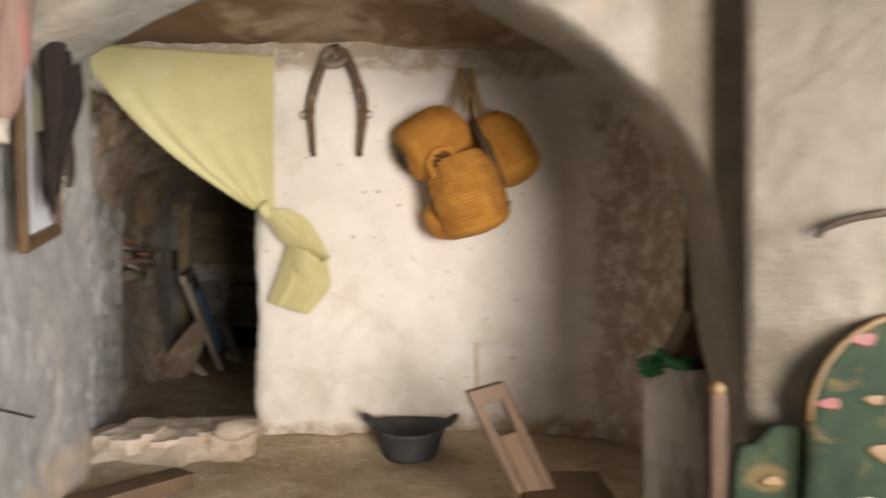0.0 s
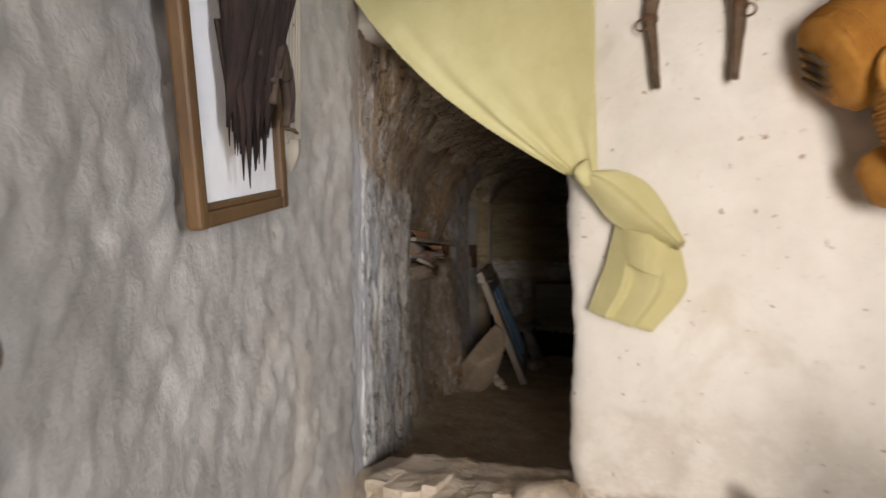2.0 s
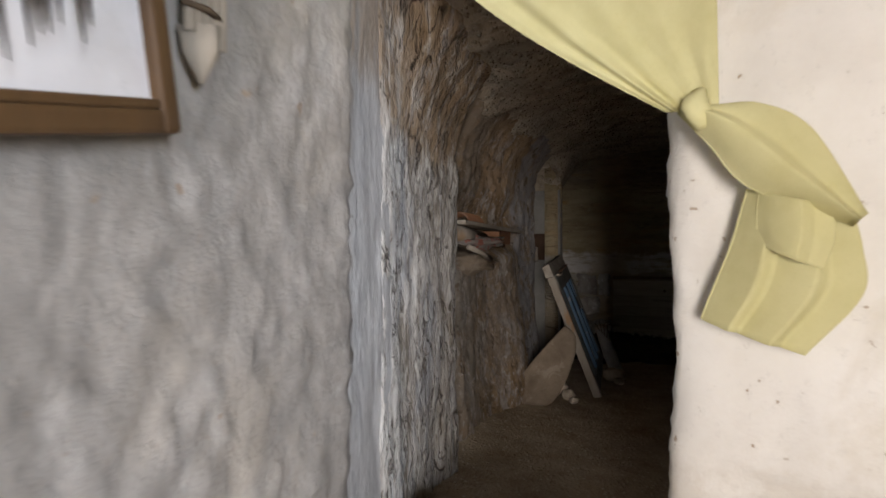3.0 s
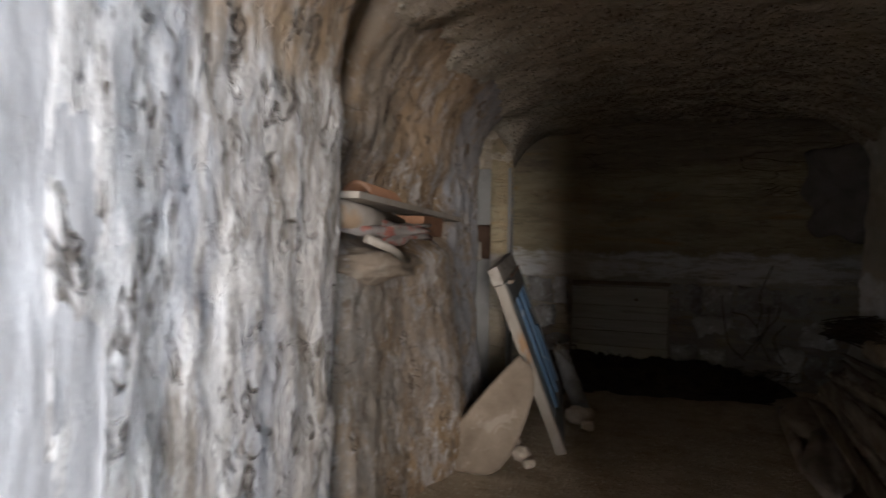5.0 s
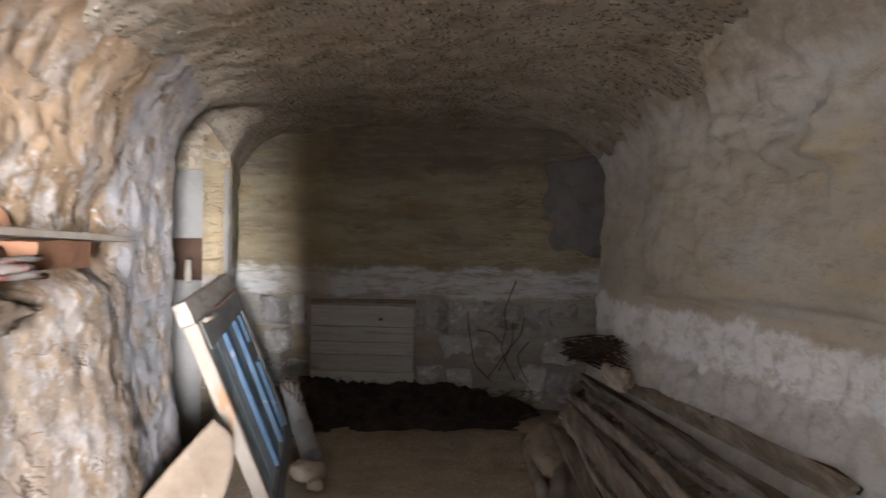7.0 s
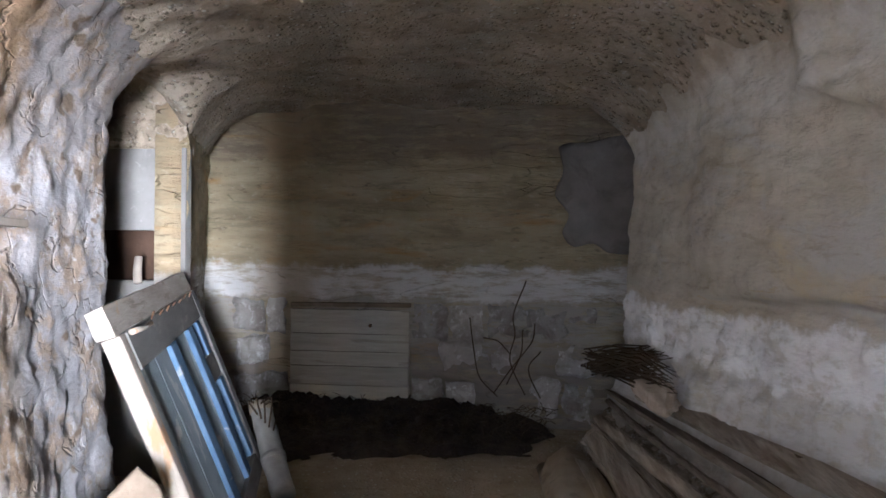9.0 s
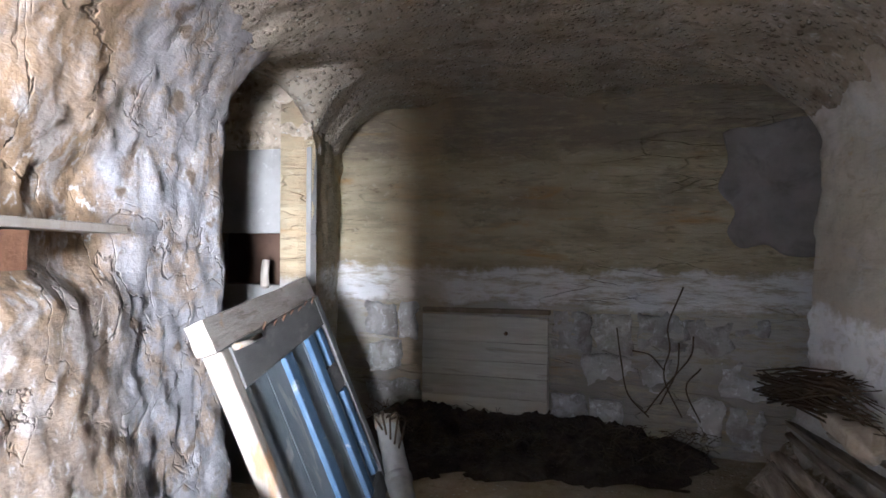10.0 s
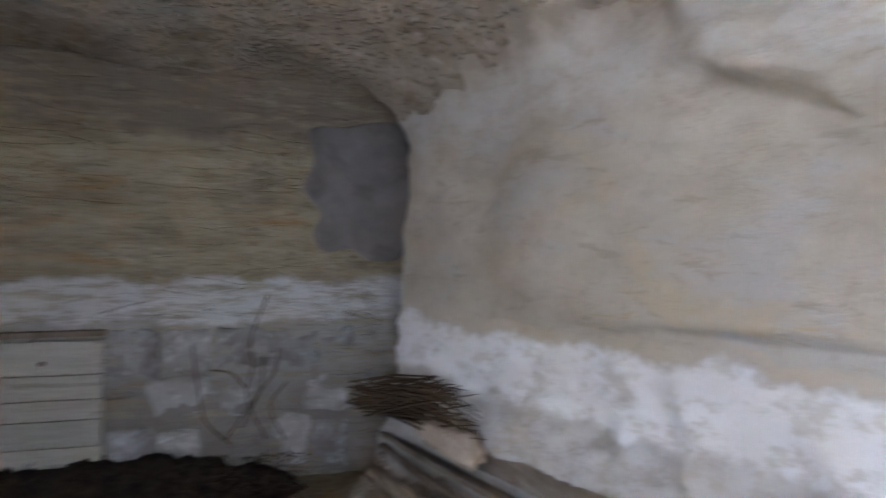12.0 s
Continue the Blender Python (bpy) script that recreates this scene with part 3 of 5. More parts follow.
WHITE_PLAN = [(-1.02, 4.36), (-1.10, 4.15), (-1.165, 4.0), (-1.15, 3.93), (-1.05, 3.90), (-0.65, 3.90), (0.2, 4.06), (0.55, 4.12), (0.84, 4.13), (1.02, 4.07), (1.14, 3.90), (1.22, 3.68), (1.27, 3.46)]
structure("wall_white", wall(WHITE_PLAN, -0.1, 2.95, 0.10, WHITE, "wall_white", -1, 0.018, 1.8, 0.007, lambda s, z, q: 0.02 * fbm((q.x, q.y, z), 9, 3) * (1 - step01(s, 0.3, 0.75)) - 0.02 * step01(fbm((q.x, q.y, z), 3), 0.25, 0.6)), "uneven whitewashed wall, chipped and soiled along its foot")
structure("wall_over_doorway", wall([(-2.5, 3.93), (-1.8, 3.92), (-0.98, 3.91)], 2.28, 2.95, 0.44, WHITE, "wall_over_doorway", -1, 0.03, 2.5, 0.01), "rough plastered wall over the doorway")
structure("wall_behind_white", wall([(0.3, 4.42), (-1.05, 4.40)], -0.1, 2.95, 0.03, OCHRE, "wall_behind_white", -1, 0.01, 2.5, 0.006, step=0.08), "rough rock face behind the whitewashed wall")
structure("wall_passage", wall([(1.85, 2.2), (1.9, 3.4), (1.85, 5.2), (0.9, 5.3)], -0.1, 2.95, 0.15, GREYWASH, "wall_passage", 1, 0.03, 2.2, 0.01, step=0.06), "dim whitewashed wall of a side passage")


def arch_wall():
    """Thick plastered wall with an uneven arched opening."""
    left = [(-1.62, -0.1), (-1.60, 0.9), (-1.56, 1.55), (-1.44, 1.86), (-1.20, 2.02), (-0.85, 2.18), (-0.40, 2.26), (0.02, 2.19), (0.28, 2.06), (0.49, 1.93), (0.71, 1.71), (0.83, 1.52), (0.89, 1.25), (0.92, 0.98), (0.95, 0.7), (0.97, 0.3), (0.97, -0.1)]
    ring = bend([(x, 0, z) for x, z in left], 5)
    outer = []
    for p in ring:
        t = (p.x + 0.4) / 1.3
        outer.append(Vector((p.x - 0.7 if p.x < -1.3 and p.z < 1.7 else (p.x + 1.6 if p.x > 0.8 and p.z < 1.3 else p.x + 0.6 * t), 0, p.z if p.z < 1.3 else 3.0)))
    verts, faces = [], []
    ys = [0.0, 0.02, 0.06, 0.12, 0.2, 0.27, 0.31, 0.33]
    lift = [0.03, 0.012, 0.003, 0, 0, 0.003, 0.012, 0.03]
    rows = []
    steps = 20
    for p, o in zip(ring, outer):
        d = (o - p)
        row = []
        for k in range(steps, 0, -1):
            s = 0.03 + d.length * (k / steps) ** 1.5
            row.append((p + d.normalized() * s, 2.03))
        for y, l in zip(ys, lift):
            row.append((p + d.normalized() * l, 2.03 + y))
        row.append((p + d * 1.0, 2.36))
        rows.append(row)
    m = len(rows[0])
    for row in rows:
        for q, y in row:
            w = Vector((q.x, y, q.z))
            k = 0.022 * fbm(w, 2.6) + 0.006 * fbm(w, 12)
            verts.append((w.x + k, w.y + 0.8 * k, w.z + k))
    for i in range(len(rows) - 1):
        for j in range(m - 1):
            a = i * m + j
            faces.append((a, a + 1, a + m + 1, a + m))
    return mesh_of("wall_arch", verts, faces, ARCHWASH)


structure("wall_arch", arch_wall(), "thick whitewashed arch, coloured dim, between the two halves of the room", "arch")
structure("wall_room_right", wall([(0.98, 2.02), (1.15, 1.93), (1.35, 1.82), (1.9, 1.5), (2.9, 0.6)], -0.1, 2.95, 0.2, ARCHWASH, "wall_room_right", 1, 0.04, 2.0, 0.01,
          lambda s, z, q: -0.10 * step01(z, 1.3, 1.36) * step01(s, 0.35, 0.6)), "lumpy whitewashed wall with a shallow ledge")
structure("wall_room_far_right", wall([(3.56, -0.48), (3.9, -1.0), (4.2, -2.5)], -0.1, 2.95, 0.2, ARCHWASH, "wall_room_far_right", 1, 0.03, 2.0, 0.01, step=0.06), "lumpy whitewashed wall beyond the added window opening")
# unseen window gap, made for the cool fill lamp
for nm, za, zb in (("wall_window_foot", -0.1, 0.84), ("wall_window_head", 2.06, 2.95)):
    structure(nm, wall([(2.88, 0.62), (3.58, -0.50)], za, zb, 0.2, ARCHWASH, nm, 1, 0.01, 2.0, 0.005, step=0.08), "whitewashed wall at an added unseen window opening")
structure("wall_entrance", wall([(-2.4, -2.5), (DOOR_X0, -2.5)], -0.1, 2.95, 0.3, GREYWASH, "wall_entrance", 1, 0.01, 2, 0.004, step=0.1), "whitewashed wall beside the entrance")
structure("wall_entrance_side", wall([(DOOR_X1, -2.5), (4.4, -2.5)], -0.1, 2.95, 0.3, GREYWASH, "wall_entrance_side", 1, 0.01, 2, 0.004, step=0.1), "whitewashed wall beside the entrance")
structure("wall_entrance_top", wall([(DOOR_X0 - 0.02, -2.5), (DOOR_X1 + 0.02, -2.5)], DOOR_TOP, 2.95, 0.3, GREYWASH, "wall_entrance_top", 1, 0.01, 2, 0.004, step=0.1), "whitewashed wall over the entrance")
structure("ground", mesh_of("ground", [(-60, -60, -0.15), (60, -60, -0.15), (60, -2.82, -0.15), (-60, -2.82, -0.15)], [(0, 1, 2, 3)], DIRT), "sunlit dirt ground outside the entrance", "ground")


def room_ceiling(x, y):
    z = 2.62 + 0.04 * fbm((x, y, 3), 1.6) + 0.012 * fbm((x, y, 3), 9)
    if y > 2.3:
        z -= 0.10 * step01(y, 2.9, 3.9)
        z -= 0.40 * step01(x, 0.75, 1.8)
    return z


structure("ceiling_room", sheet("ceiling_room", -2.6, 4.6, -2.85, 5.4, room_ceiling, surf("brown_ceiling_plaster", (0.34, 0.25, 0.16), (0.52, 0.44, 0.34), 4, 0.95, 0.8, 24,
          blotch=(1.8, 0.48, 0.6, (0.22, 0.13, 0.08), 0.8), bdist=0.02), -0.2, 0.05), "brown patched plaster ceiling", "ceiling")


# sill of broken plaster and stone under the doorway
def sill():
    nx, ny = 46, 30
    verts, faces = [], []
    for i in range(nx):
        for j in range(ny):
            x, v = -2.14 + 1.38 * i / (nx - 1), j / (ny - 1)
            y = 3.50 + 0.85 * v
            top = 0.20 + 0.05 * step01(x, -1.4, -1.15) + 0.035 * (noise.cell(Vector((x * 7, 3.1, 0))) - 0.5) + 0.02 * fbm((x, y, 0), 6)
            z = top * (1 - step01(x, -1.32, -0.86)) * step01(v, 0.0, 0.42) * (1 - step01(v, 0.72, 1.0)) + 0.05 * fbm((x, y, 4), 5) * (1 - v) + 0.02
            verts.append((x + 0.01 * fbm((x, y, 1), 9), y + 0.03 * fbm((x, y, 8), 5), z))
    for i in range(nx - 1):
        for j in range(ny - 1):
            a = i * ny + j
            faces.append((a, a + ny, a + ny + 1, a + 1))
    return mesh_of("doorway_sill", verts, faces, RUBBLE)


structure("doorway_sill", sill(), "broken plaster and stone sill of the doorway", "sill")

# cave
def left_prof(s, z, q):
    niche = -0.09 * step01(z, 1.06, 1.17) * (1 - step01(z, 1.34, 1.56)) * (1 - step01(s, 1.65, 2.0))
    bulge = 0.42 * step01(z, 1.5, 2.3) ** 1.6
    low = 0.05 * step01(1.0 - z, 0.3, 1.0)
    # low bulge added so the rear wall catches less direct light
    spur = 0.03 * math.exp(-((q.y - 6.25) / 0.35) ** 2) * step01(1.6 - z, 0, 0.4)
    crust = 0.005 * fbm((q.x * 9, q.y * 9, z * 4.5), 1.3) + 0.010 * abs(fbm((q.x * 17, q.y * 17, z * 10), 1.2))
    low += 0.05 * step01(0.95 - z, 0, 0.5) * math.exp(-((q.y - 6.55) / 0.4) ** 2)
    strata = 0.014 * fbm((q.x * 2, q.y * 2 + z * 3, z * 9), 1.4) * step01(z, 1.5, 1.7)
    return niche + bulge + low + spur + crust + strata


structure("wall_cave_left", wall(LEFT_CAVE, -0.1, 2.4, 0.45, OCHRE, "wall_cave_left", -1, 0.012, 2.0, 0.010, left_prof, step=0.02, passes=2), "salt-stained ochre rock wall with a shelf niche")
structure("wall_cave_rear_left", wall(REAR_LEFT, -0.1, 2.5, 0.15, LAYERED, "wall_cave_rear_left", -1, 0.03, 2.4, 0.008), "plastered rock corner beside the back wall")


def back_prof(s, z, q):
    hood = 0.05 * step01(z + 0.03 * fbm((q.x, 0, 0), 3), 1.86, 1.90)
    return 0.03 * step01(1.0 - z, 0.0, 0.15) + 0.016 * fbm((q.x * 0.8, 0, z * 7), 1.6) + 0.10 * step01(z, 1.75, 2.2) + hood + 0.02 * fbm((q.x, q.y, z), 12, 3) * step01(1.08 - z, 0, 0.1)


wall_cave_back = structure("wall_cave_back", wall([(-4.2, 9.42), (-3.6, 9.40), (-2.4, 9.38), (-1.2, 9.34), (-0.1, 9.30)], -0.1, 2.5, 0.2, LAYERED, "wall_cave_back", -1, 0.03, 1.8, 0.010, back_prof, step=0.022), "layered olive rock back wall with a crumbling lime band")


def right_prof(s, z, q):
    edge = 1.01 + 0.03 * math.sin(q.y * 2.1) + 0.012 * fbm((q.x, q.y, 0), 4)
    ledge = (0.075 * step01(z, edge, edge + 0.02) - 0.035 * math.exp(-((z - edge + 0.01) / 0.018) ** 2)) * step01(8.0 - q.y, 0, 0.5)
    salt = (0.034 * max(0, fbm((q.x, q.y, z * 0.8), 20, 3)) + 0.018 * fbm((q.x, q.y, z * 0.7), 7, 3)) * step01(0.97 - z, 0, 0.1)
    roof = 0.30 * step01(z, 1.62 + 0.22 * math.exp(-((q.y - 7.15) / 0.22) ** 2), 2.3) ** 1.4
    lip = 1.53 + 0.16 * step01(q.y, 6.6, 7.1) + 0.03 * fbm((q.x, q.y, 3), 5)
    over = (0.10 + 0.04 * fbm((q.x * 2, q.y * 2, z * 5), 2.5)) * step01(z, lip, lip + 0.025) * (1 - step01(q.y, 6.98, 7.16))
    return ledge + salt + roof + over + 0.10 * step01(0.75 - z, 0, 0.5) + 0.010 * fbm((q.x * 3, q.y * 3, z * 8), 1.2)


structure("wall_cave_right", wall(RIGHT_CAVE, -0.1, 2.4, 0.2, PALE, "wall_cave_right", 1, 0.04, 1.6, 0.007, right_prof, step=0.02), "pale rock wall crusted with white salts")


def cave_ceiling(x, y):
    z = 2.12 + 0.05 * fbm((x, y, 6), 1.4) + 0.028 * fbm((x * 0.7, y * 1.3, 2), 6) + 0.016 * abs(fbm((x, y, 4), 17, 3))
    z -= 0.26 * math.exp(-near(LEFT_CAVE[:7], x, y) / 0.4) + 0.34 * math.exp(-near(RIGHT_CAVE[:8], x, y) / 0.25)
    z -= 0.35 * math.exp(-near(REAR_LEFT, x, y) / 0.16)
    z += 0.14 * step01(4.7, y, y + 0.5)
    return z


structure("ceiling_cave", sheet("ceiling_cave", -4.3, 0.6, 4.33, 9.9, cave_ceiling, CONGLOM, -0.25, 0.035), "rough hewn pebbly conglomerate cave roof", "ceiling")
structure("wall_cave_end", wall([(-4.25, 7.3), (-4.25, 9.5)], -0.1, 2.5, 0.1, OCHRE, "wall_cave_end", -1, 0.02, 2, 0.01, step=0.08), "dark rock side of the alcove")

# alcove board with a square hole
bx0, bx1, by = -3.75, -3.12, 8.05
alcove = thing("alcove_partition", "grey plastered partition with a small square hole", "partition", (-3.4, by, 0))
part("upper_sheet", board("upper_sheet", (bx0, by, 1.265), (bx1 - bx0, 0, 0), (0, 0.06, 0), (0, 0, 0.42), PARTITION, 0.006), alcove)
part("lower_sheet", board("lower_sheet", (bx0, by, -0.05), (bx1 - bx0, 0, 0), (0, 0.06, 0), (0, 0, 1.06), PARTITION, 0.006), alcove)
part("side_sheet", board("side_sheet", (-3.26, by, 1.01), (0.14, 0, 0), (0, 0.06, 0), (0, 0, 0.255), PARTITION, 0.004), alcove)
# flat sheet behind the opening; its dark colour stands for the shade inside
part("hole_backing", board("hole_backing", (bx0, by + 0.22, 0.9), (0.52, 0, 0), (0, 0.03, 0), (0, 0, 0.5), DARKHOLE, 0), alcove, "dark brown sheet standing for the shade in the hole")
part("hole_peg", tube_mesh("hole_peg", [(-3.36, by - 0.02, 1.0), (-3.375, by, 1.06), (-3.38, by + 0.02, 1.13)], [0.022, 0.022, 0.02], PALEWOOD, 8), alcove, "pale wooden peg in the hole")
structure("wall_alcove_lintel", wall([(-4.0, 8.00), (-3.45, 8.03), (-3.24, 8.05), (-3.13, 8.09)], 1.68, 2.42, 0.25, CONGLOM, "wall_alcove_lintel", -1, 0.05, 4, 0.025,
          lambda s, z, q: 0.05 * step01(z, 1.72, 2.1) + 0.05 * fbm((q.x * 3, q.y * 3, z * 8), 1.2), step=0.025), "rough rock lintel over the grey partition")

# ---- things in the entrance room ----
def curtain():
    c = thing("curtain", "pale yellow-green cotton curtain tied aside over the doorway", "curtain", (-1.5, 3.86, 2.45))
    tl, tr, k0, k1 = Vector((-2.20, 3.83, 2.49)), Vector((-1.0, 3.83, 2.41)), Vector((-1.11, 3.80, 1.50)), Vector((-0.985, 3.80, 1.49))
    nu, nv = 60, 50
    verts, faces = [], []
    for side in (0, 1):
        for i in range(nu):
            u = i / (nu - 1)
            for j in range(nv):
                v = j / (nv - 1)
                top = tl.lerp(tr, u)
                low = k0.lerp(k1, u)
                p = top.lerp(low, v)
                sag = math.sin(math.pi * v) * (1 - u)
                p.x -= 0.06 * sag
                p.z -= 0.06 * sag
                fold = math.sin(u * 26 + 3 * v) * 0.007 * v ** 1.2 * (1.2 - u) + 0.02 * math.exp(-((u - 0.07) / 0.05) ** 2) * v + 0.016 * math.exp(-((u - 0.2) / 0.05) ** 2) * v
                p.y -= 0.02 + fold + 0.012 * fbm((u * 2, v * 2, 1), 1.3) * (0.3 + v) + 0.03 * v
                if side:
                    p.y += 0.004
                verts.append(p)
    N = nu * nv
    for i in range(nu - 1):
        for j in range(nv - 1):
            a = i * nv + j
            faces.append((a, a + 1, a + nv + 1, a + nv))
            faces.append((N + a, N + a + nv, N + a + nv + 1, N + a + 1))
    for i in range(nu - 1):
        for a in (i * nv, i * nv + nv - 1):
            faces.append((a, a + nv, N + a + nv, N + a))
    for j in range(nv - 1):
        for a in (j, (nu - 1) * nv + j):
            faces.append((a, a + 1, N + a + 1, N + a))
    part("drape", mesh_of("drape", verts, faces, CLOTH), c)

    def tail(name, left, right, pleats, depth, lift):
        """A pleated fall of cloth between two side lines."""
        lv, rv = bend(left, 8), bend(right, 8)
        verts, faces, nu = [], [], 40
        for s in (0, 1):
            for a, b in zip(lv, rv):
                for i in range(nu):
                    u = i / (nu - 1)
                    p = a.lerp(b, u)
                    t = (u * pleats) % 1.0
                    saw = (t / 0.8 if t < 0.8 else (1 - t) / 0.2)
                    p.y += -lift - depth * (saw - 0.5) - 0.03 * math.sin(math.pi * u) + s * 0.004 + 0.006 * fbm(p, 9)
                    verts.append(p)
        rows = len(lv)
        N = rows * nu
        for r in range(rows - 1):
            for i in range(nu - 1):
                a = r * nu + i
                faces.append((a, a + nu, a + nu + 1, a + 1))
                faces.append((N + a, N + a + 1, N + a + nu + 1, N + a + nu))
        for i in range(nu - 1):
            for a in (i, (rows - 1) * nu + i):
                faces.append((a, a + 1, N + a + 1, N + a))
        for r in range(rows - 1):
            for a in (r * nu, r * nu + nu - 1):
                faces.append((a, a + nu, N + a + nu, N + a))
        return mesh_of(name, verts, faces, CLOTH)

    part("gathered_fold", tail("gathered_fold", [(-1.09, 3.80, 1.50), (-1.01, 3.79, 1.41), (-0.92, 3.80, 1.30), (-0.70, 3.82, 1.20)],
                               [(-0.99, 3.80, 1.51), (-0.89, 3.79, 1.50), (-0.78, 3.80, 1.43), (-0.67, 3.82, 1.23)], 1.6, 0.022, 0.04), c, "gathered fold of the tied curtain")
    part("tail_end", tail("tail_end", [(-0.93, 3.82, 1.30), (-0.97, 3.83, 1.16), (-1.01, 3.84, 1.06), (-1.045, 3.84, 0.965)],
                          [(-0.70, 3.83, 1.24), (-0.68, 3.83, 1.15), (-0.68, 3.84, 1.04), (-0.80, 3.84, 0.89)], 2.6, 0.03, 0.02), c, "hanging pleated end of the curtain")
    part("front_flap", tail("front_flap", [(-0.90, 3.80, 1.29), (-0.905, 3.80, 1.22), (-0.90, 3.80, 1.16)],
                            [(-0.74, 3.80, 1.25), (-0.735, 3.80, 1.17), (-0.76, 3.80, 1.10)], 1.3, 0.02, 0.025), c)
    part("knot", tube_mesh("knot", [(-1.03, 3.76, 1.545), (-1.035, 3.73, 1.50), (-1.02, 3.75, 1.455)], [0.018, 0.034, 0.018], CLOTH, 12, 0.35, 1, 3, 4), c)
    return c


curtain()


def hames():
    h = thing("horse_hames", "pair of old wooden horse hames hung on a peg", "hames", (-0.64, 3.84, 1.8))
    for s, x0 in ((-1, -0.79), (1, -0.485)):
        xs = [-0.64 + s * 0.03, -0.64 + s * 0.075, x0 - s * 0.025, x0 + s * 0.005, x0 - s * 0.005, x0 - s * 0.015]
        zs = [2.45, 2.38, 2.24, 2.10, 1.97, 1.82]
        hame = part("hame", tube_mesh("hame", [(x, 3.84, z) for x, z in zip(xs, zs)], [0.026, 0.030, 0.030, 0.027, 0.022, 0.016], HORN, 10, 0.25, 0.8, s, 5), h)
        part("iron_ring", tube_mesh("iron_ring", [(xs[3] + s * 0.03 + 0.022 * math.cos(a), 3.82, 2.06 + 0.022 * math.sin(a)) for a in np.linspace(0, 6.28, 14)], 0.004, IRON, 6), hame, "small rusty iron ring")
        part("iron_band", tube_mesh("iron_band", [(xs[3], 3.84, 2.10), (xs[3], 3.84, 2.075)], 0.031, IRON, 10, 0, 0.85), hame, "rusty iron band")
    part("top_knot", rock("top_knot", (-0.64, 3.83, 2.43), (0.05, 0.035, 0.05), HORN, 2, 2), h)
    part("lashing", tube_mesh("lashing", [(-0.72, 3.82, 2.37), (-0.66, 3.80, 2.345), (-0.61, 3.81, 2.36), (-0.585, 3.82, 2.39)], 0.02, CREAM, 8, 0.3), h, "pale rag lashing")
    part("peg", tube_mesh("peg", [(-0.64, 3.95, 2.36), (-0.64, 3.76, 2.39)], 0.014, GREYWOOD, 8), h, "wooden wall peg")


hames()


def esparto_basket(axis_a, axis_b, r, seed, name_label, slits):
    """A muzzle basket: a deep cup of coiled esparto with a ridged side and a slatted round end."""
    a, b = Vector(axis_a), Vector(axis_b)
    d = (b - a).normalized()
    ref = d.orthogonal().normalized()
    up = d.cross(ref)
    t = thing("esparto_basket", name_label, "basket", tuple(a), "muzzle baskets on the wall")
    rings, segs = 54, 40
    verts, faces = [], []
    for i in range(rings):
        s = i / (rings - 1)
        prof = math.sin(math.pi * min(1, 0.5 * (s / 0.35))) if s < 0.35 else 1.0
        prof = 0.62 + 0.38 * prof if s < 0.35 else 1.0 - 0.10 * step01(s, 0.5, 1.0)
        if s > 0.86:
            prof *= math.sqrt(max(0.0, 1 - ((s - 0.86) / 0.145) ** 2)) * 0.9 + 0.1
        ridge = 0.008 * abs(math.sin(i * math.pi / 2.0 + 0.5 * seed))
        for k in range(segs):
            an = 2 * math.pi * k / segs
            w = 1 + 0.05 * fbm((math.cos(an) + seed, math.sin(an), s * 2), 1.5)
            rr = (r * prof + ridge) * w
            p = a.lerp(b, s) + (ref * math.cos(an) + up * math.sin(an)) * rr
            p.y = min(p.y, 4.00)
            verts.append(p)
    for i in range(rings - 1):
        for k in range(segs):
            q = i * segs + k
            e = i * segs + (k + 1) % segs
            faces.append((q, e, e + segs, q + segs))
    faces += [tuple(range(segs - 1, -1, -1)), tuple(range((rings - 1) * segs, rings * segs))]
    part("woven_body", mesh_of("woven_body", verts, faces, ESPARTO), t)
    # coiled ridges
    for i in range(3, 24):
        s = i / 27
        pr = 0.62 + 0.38 * math.sin(math.pi * min(1, 0.5 * (s / 0.35))) if s < 0.35 else 1.0 - 0.10 * step01(s, 0.5, 1.0)
        pts = []
        for k in range(37):
            an = 2 * math.pi * k / 36
            w = 1 + 0.05 * fbm((math.cos(an) + seed, math.sin(an), s * 2), 1.5)
            p = a.lerp(b, s + 0.008 * math.sin(an * 3 + i)) + (ref * math.cos(an) + up * math.sin(an)) * ((r * pr + 0.006) * w)
            p.y = min(p.y, 4.0)
            pts.append(p)
        part("coil", tube_mesh("coil", pts, 0.0065, ESPARTO, 5, 0.4, 1, i), t)
    # solid dark strips laid on the end, colouring in the shade of its slits
    if slits:
        for i in range(4):
            o = b + d * 0.012 + up * ((i - 1.5) * r * 0.22)
            part("slit", tube_mesh("slit", [o - ref * r * 0.42, o, o + ref * r * 0.42], [0.006, 0.010, 0.006], TWIG, 6), t, "dark strip for the shaded slit between coils")
    return t


bask_a = esparto_basket((0.10, 3.86, 1.98), (-0.24, 3.76, 1.80), 0.185, 1.0, "ginger woven esparto muzzle basket hung on the white wall", True)
bask_c = esparto_basket((0.24, 3.90, 2.03), (0.46, 3.80, 1.68), 0.155, 2.0, "narrow ginger esparto muzzle basket hung beside others", False)
bask_b = esparto_basket((0.06, 3.66, 1.80), (0.20, 3.70, 1.36), 0.20, 3.0, "large ginger esparto muzzle basket hanging lowest of the bunch", False)
part("under_lip", rock("under_lip", (0.02, 3.80, 1.44), (0.15, 0.13, 0.12), ESPARTO, 5, 3, 0.12), bask_b)
part("end_weave", tube_mesh("end_weave", [Vector((-0.01, 3.60, 1.74)) + Vector((0.075 * math.cos(a), -0.02, 0.085 * math.sin(a))) for a in np.linspace(0, 6.28, 24)], 0.014, ESPARTO, 8), bask_b)
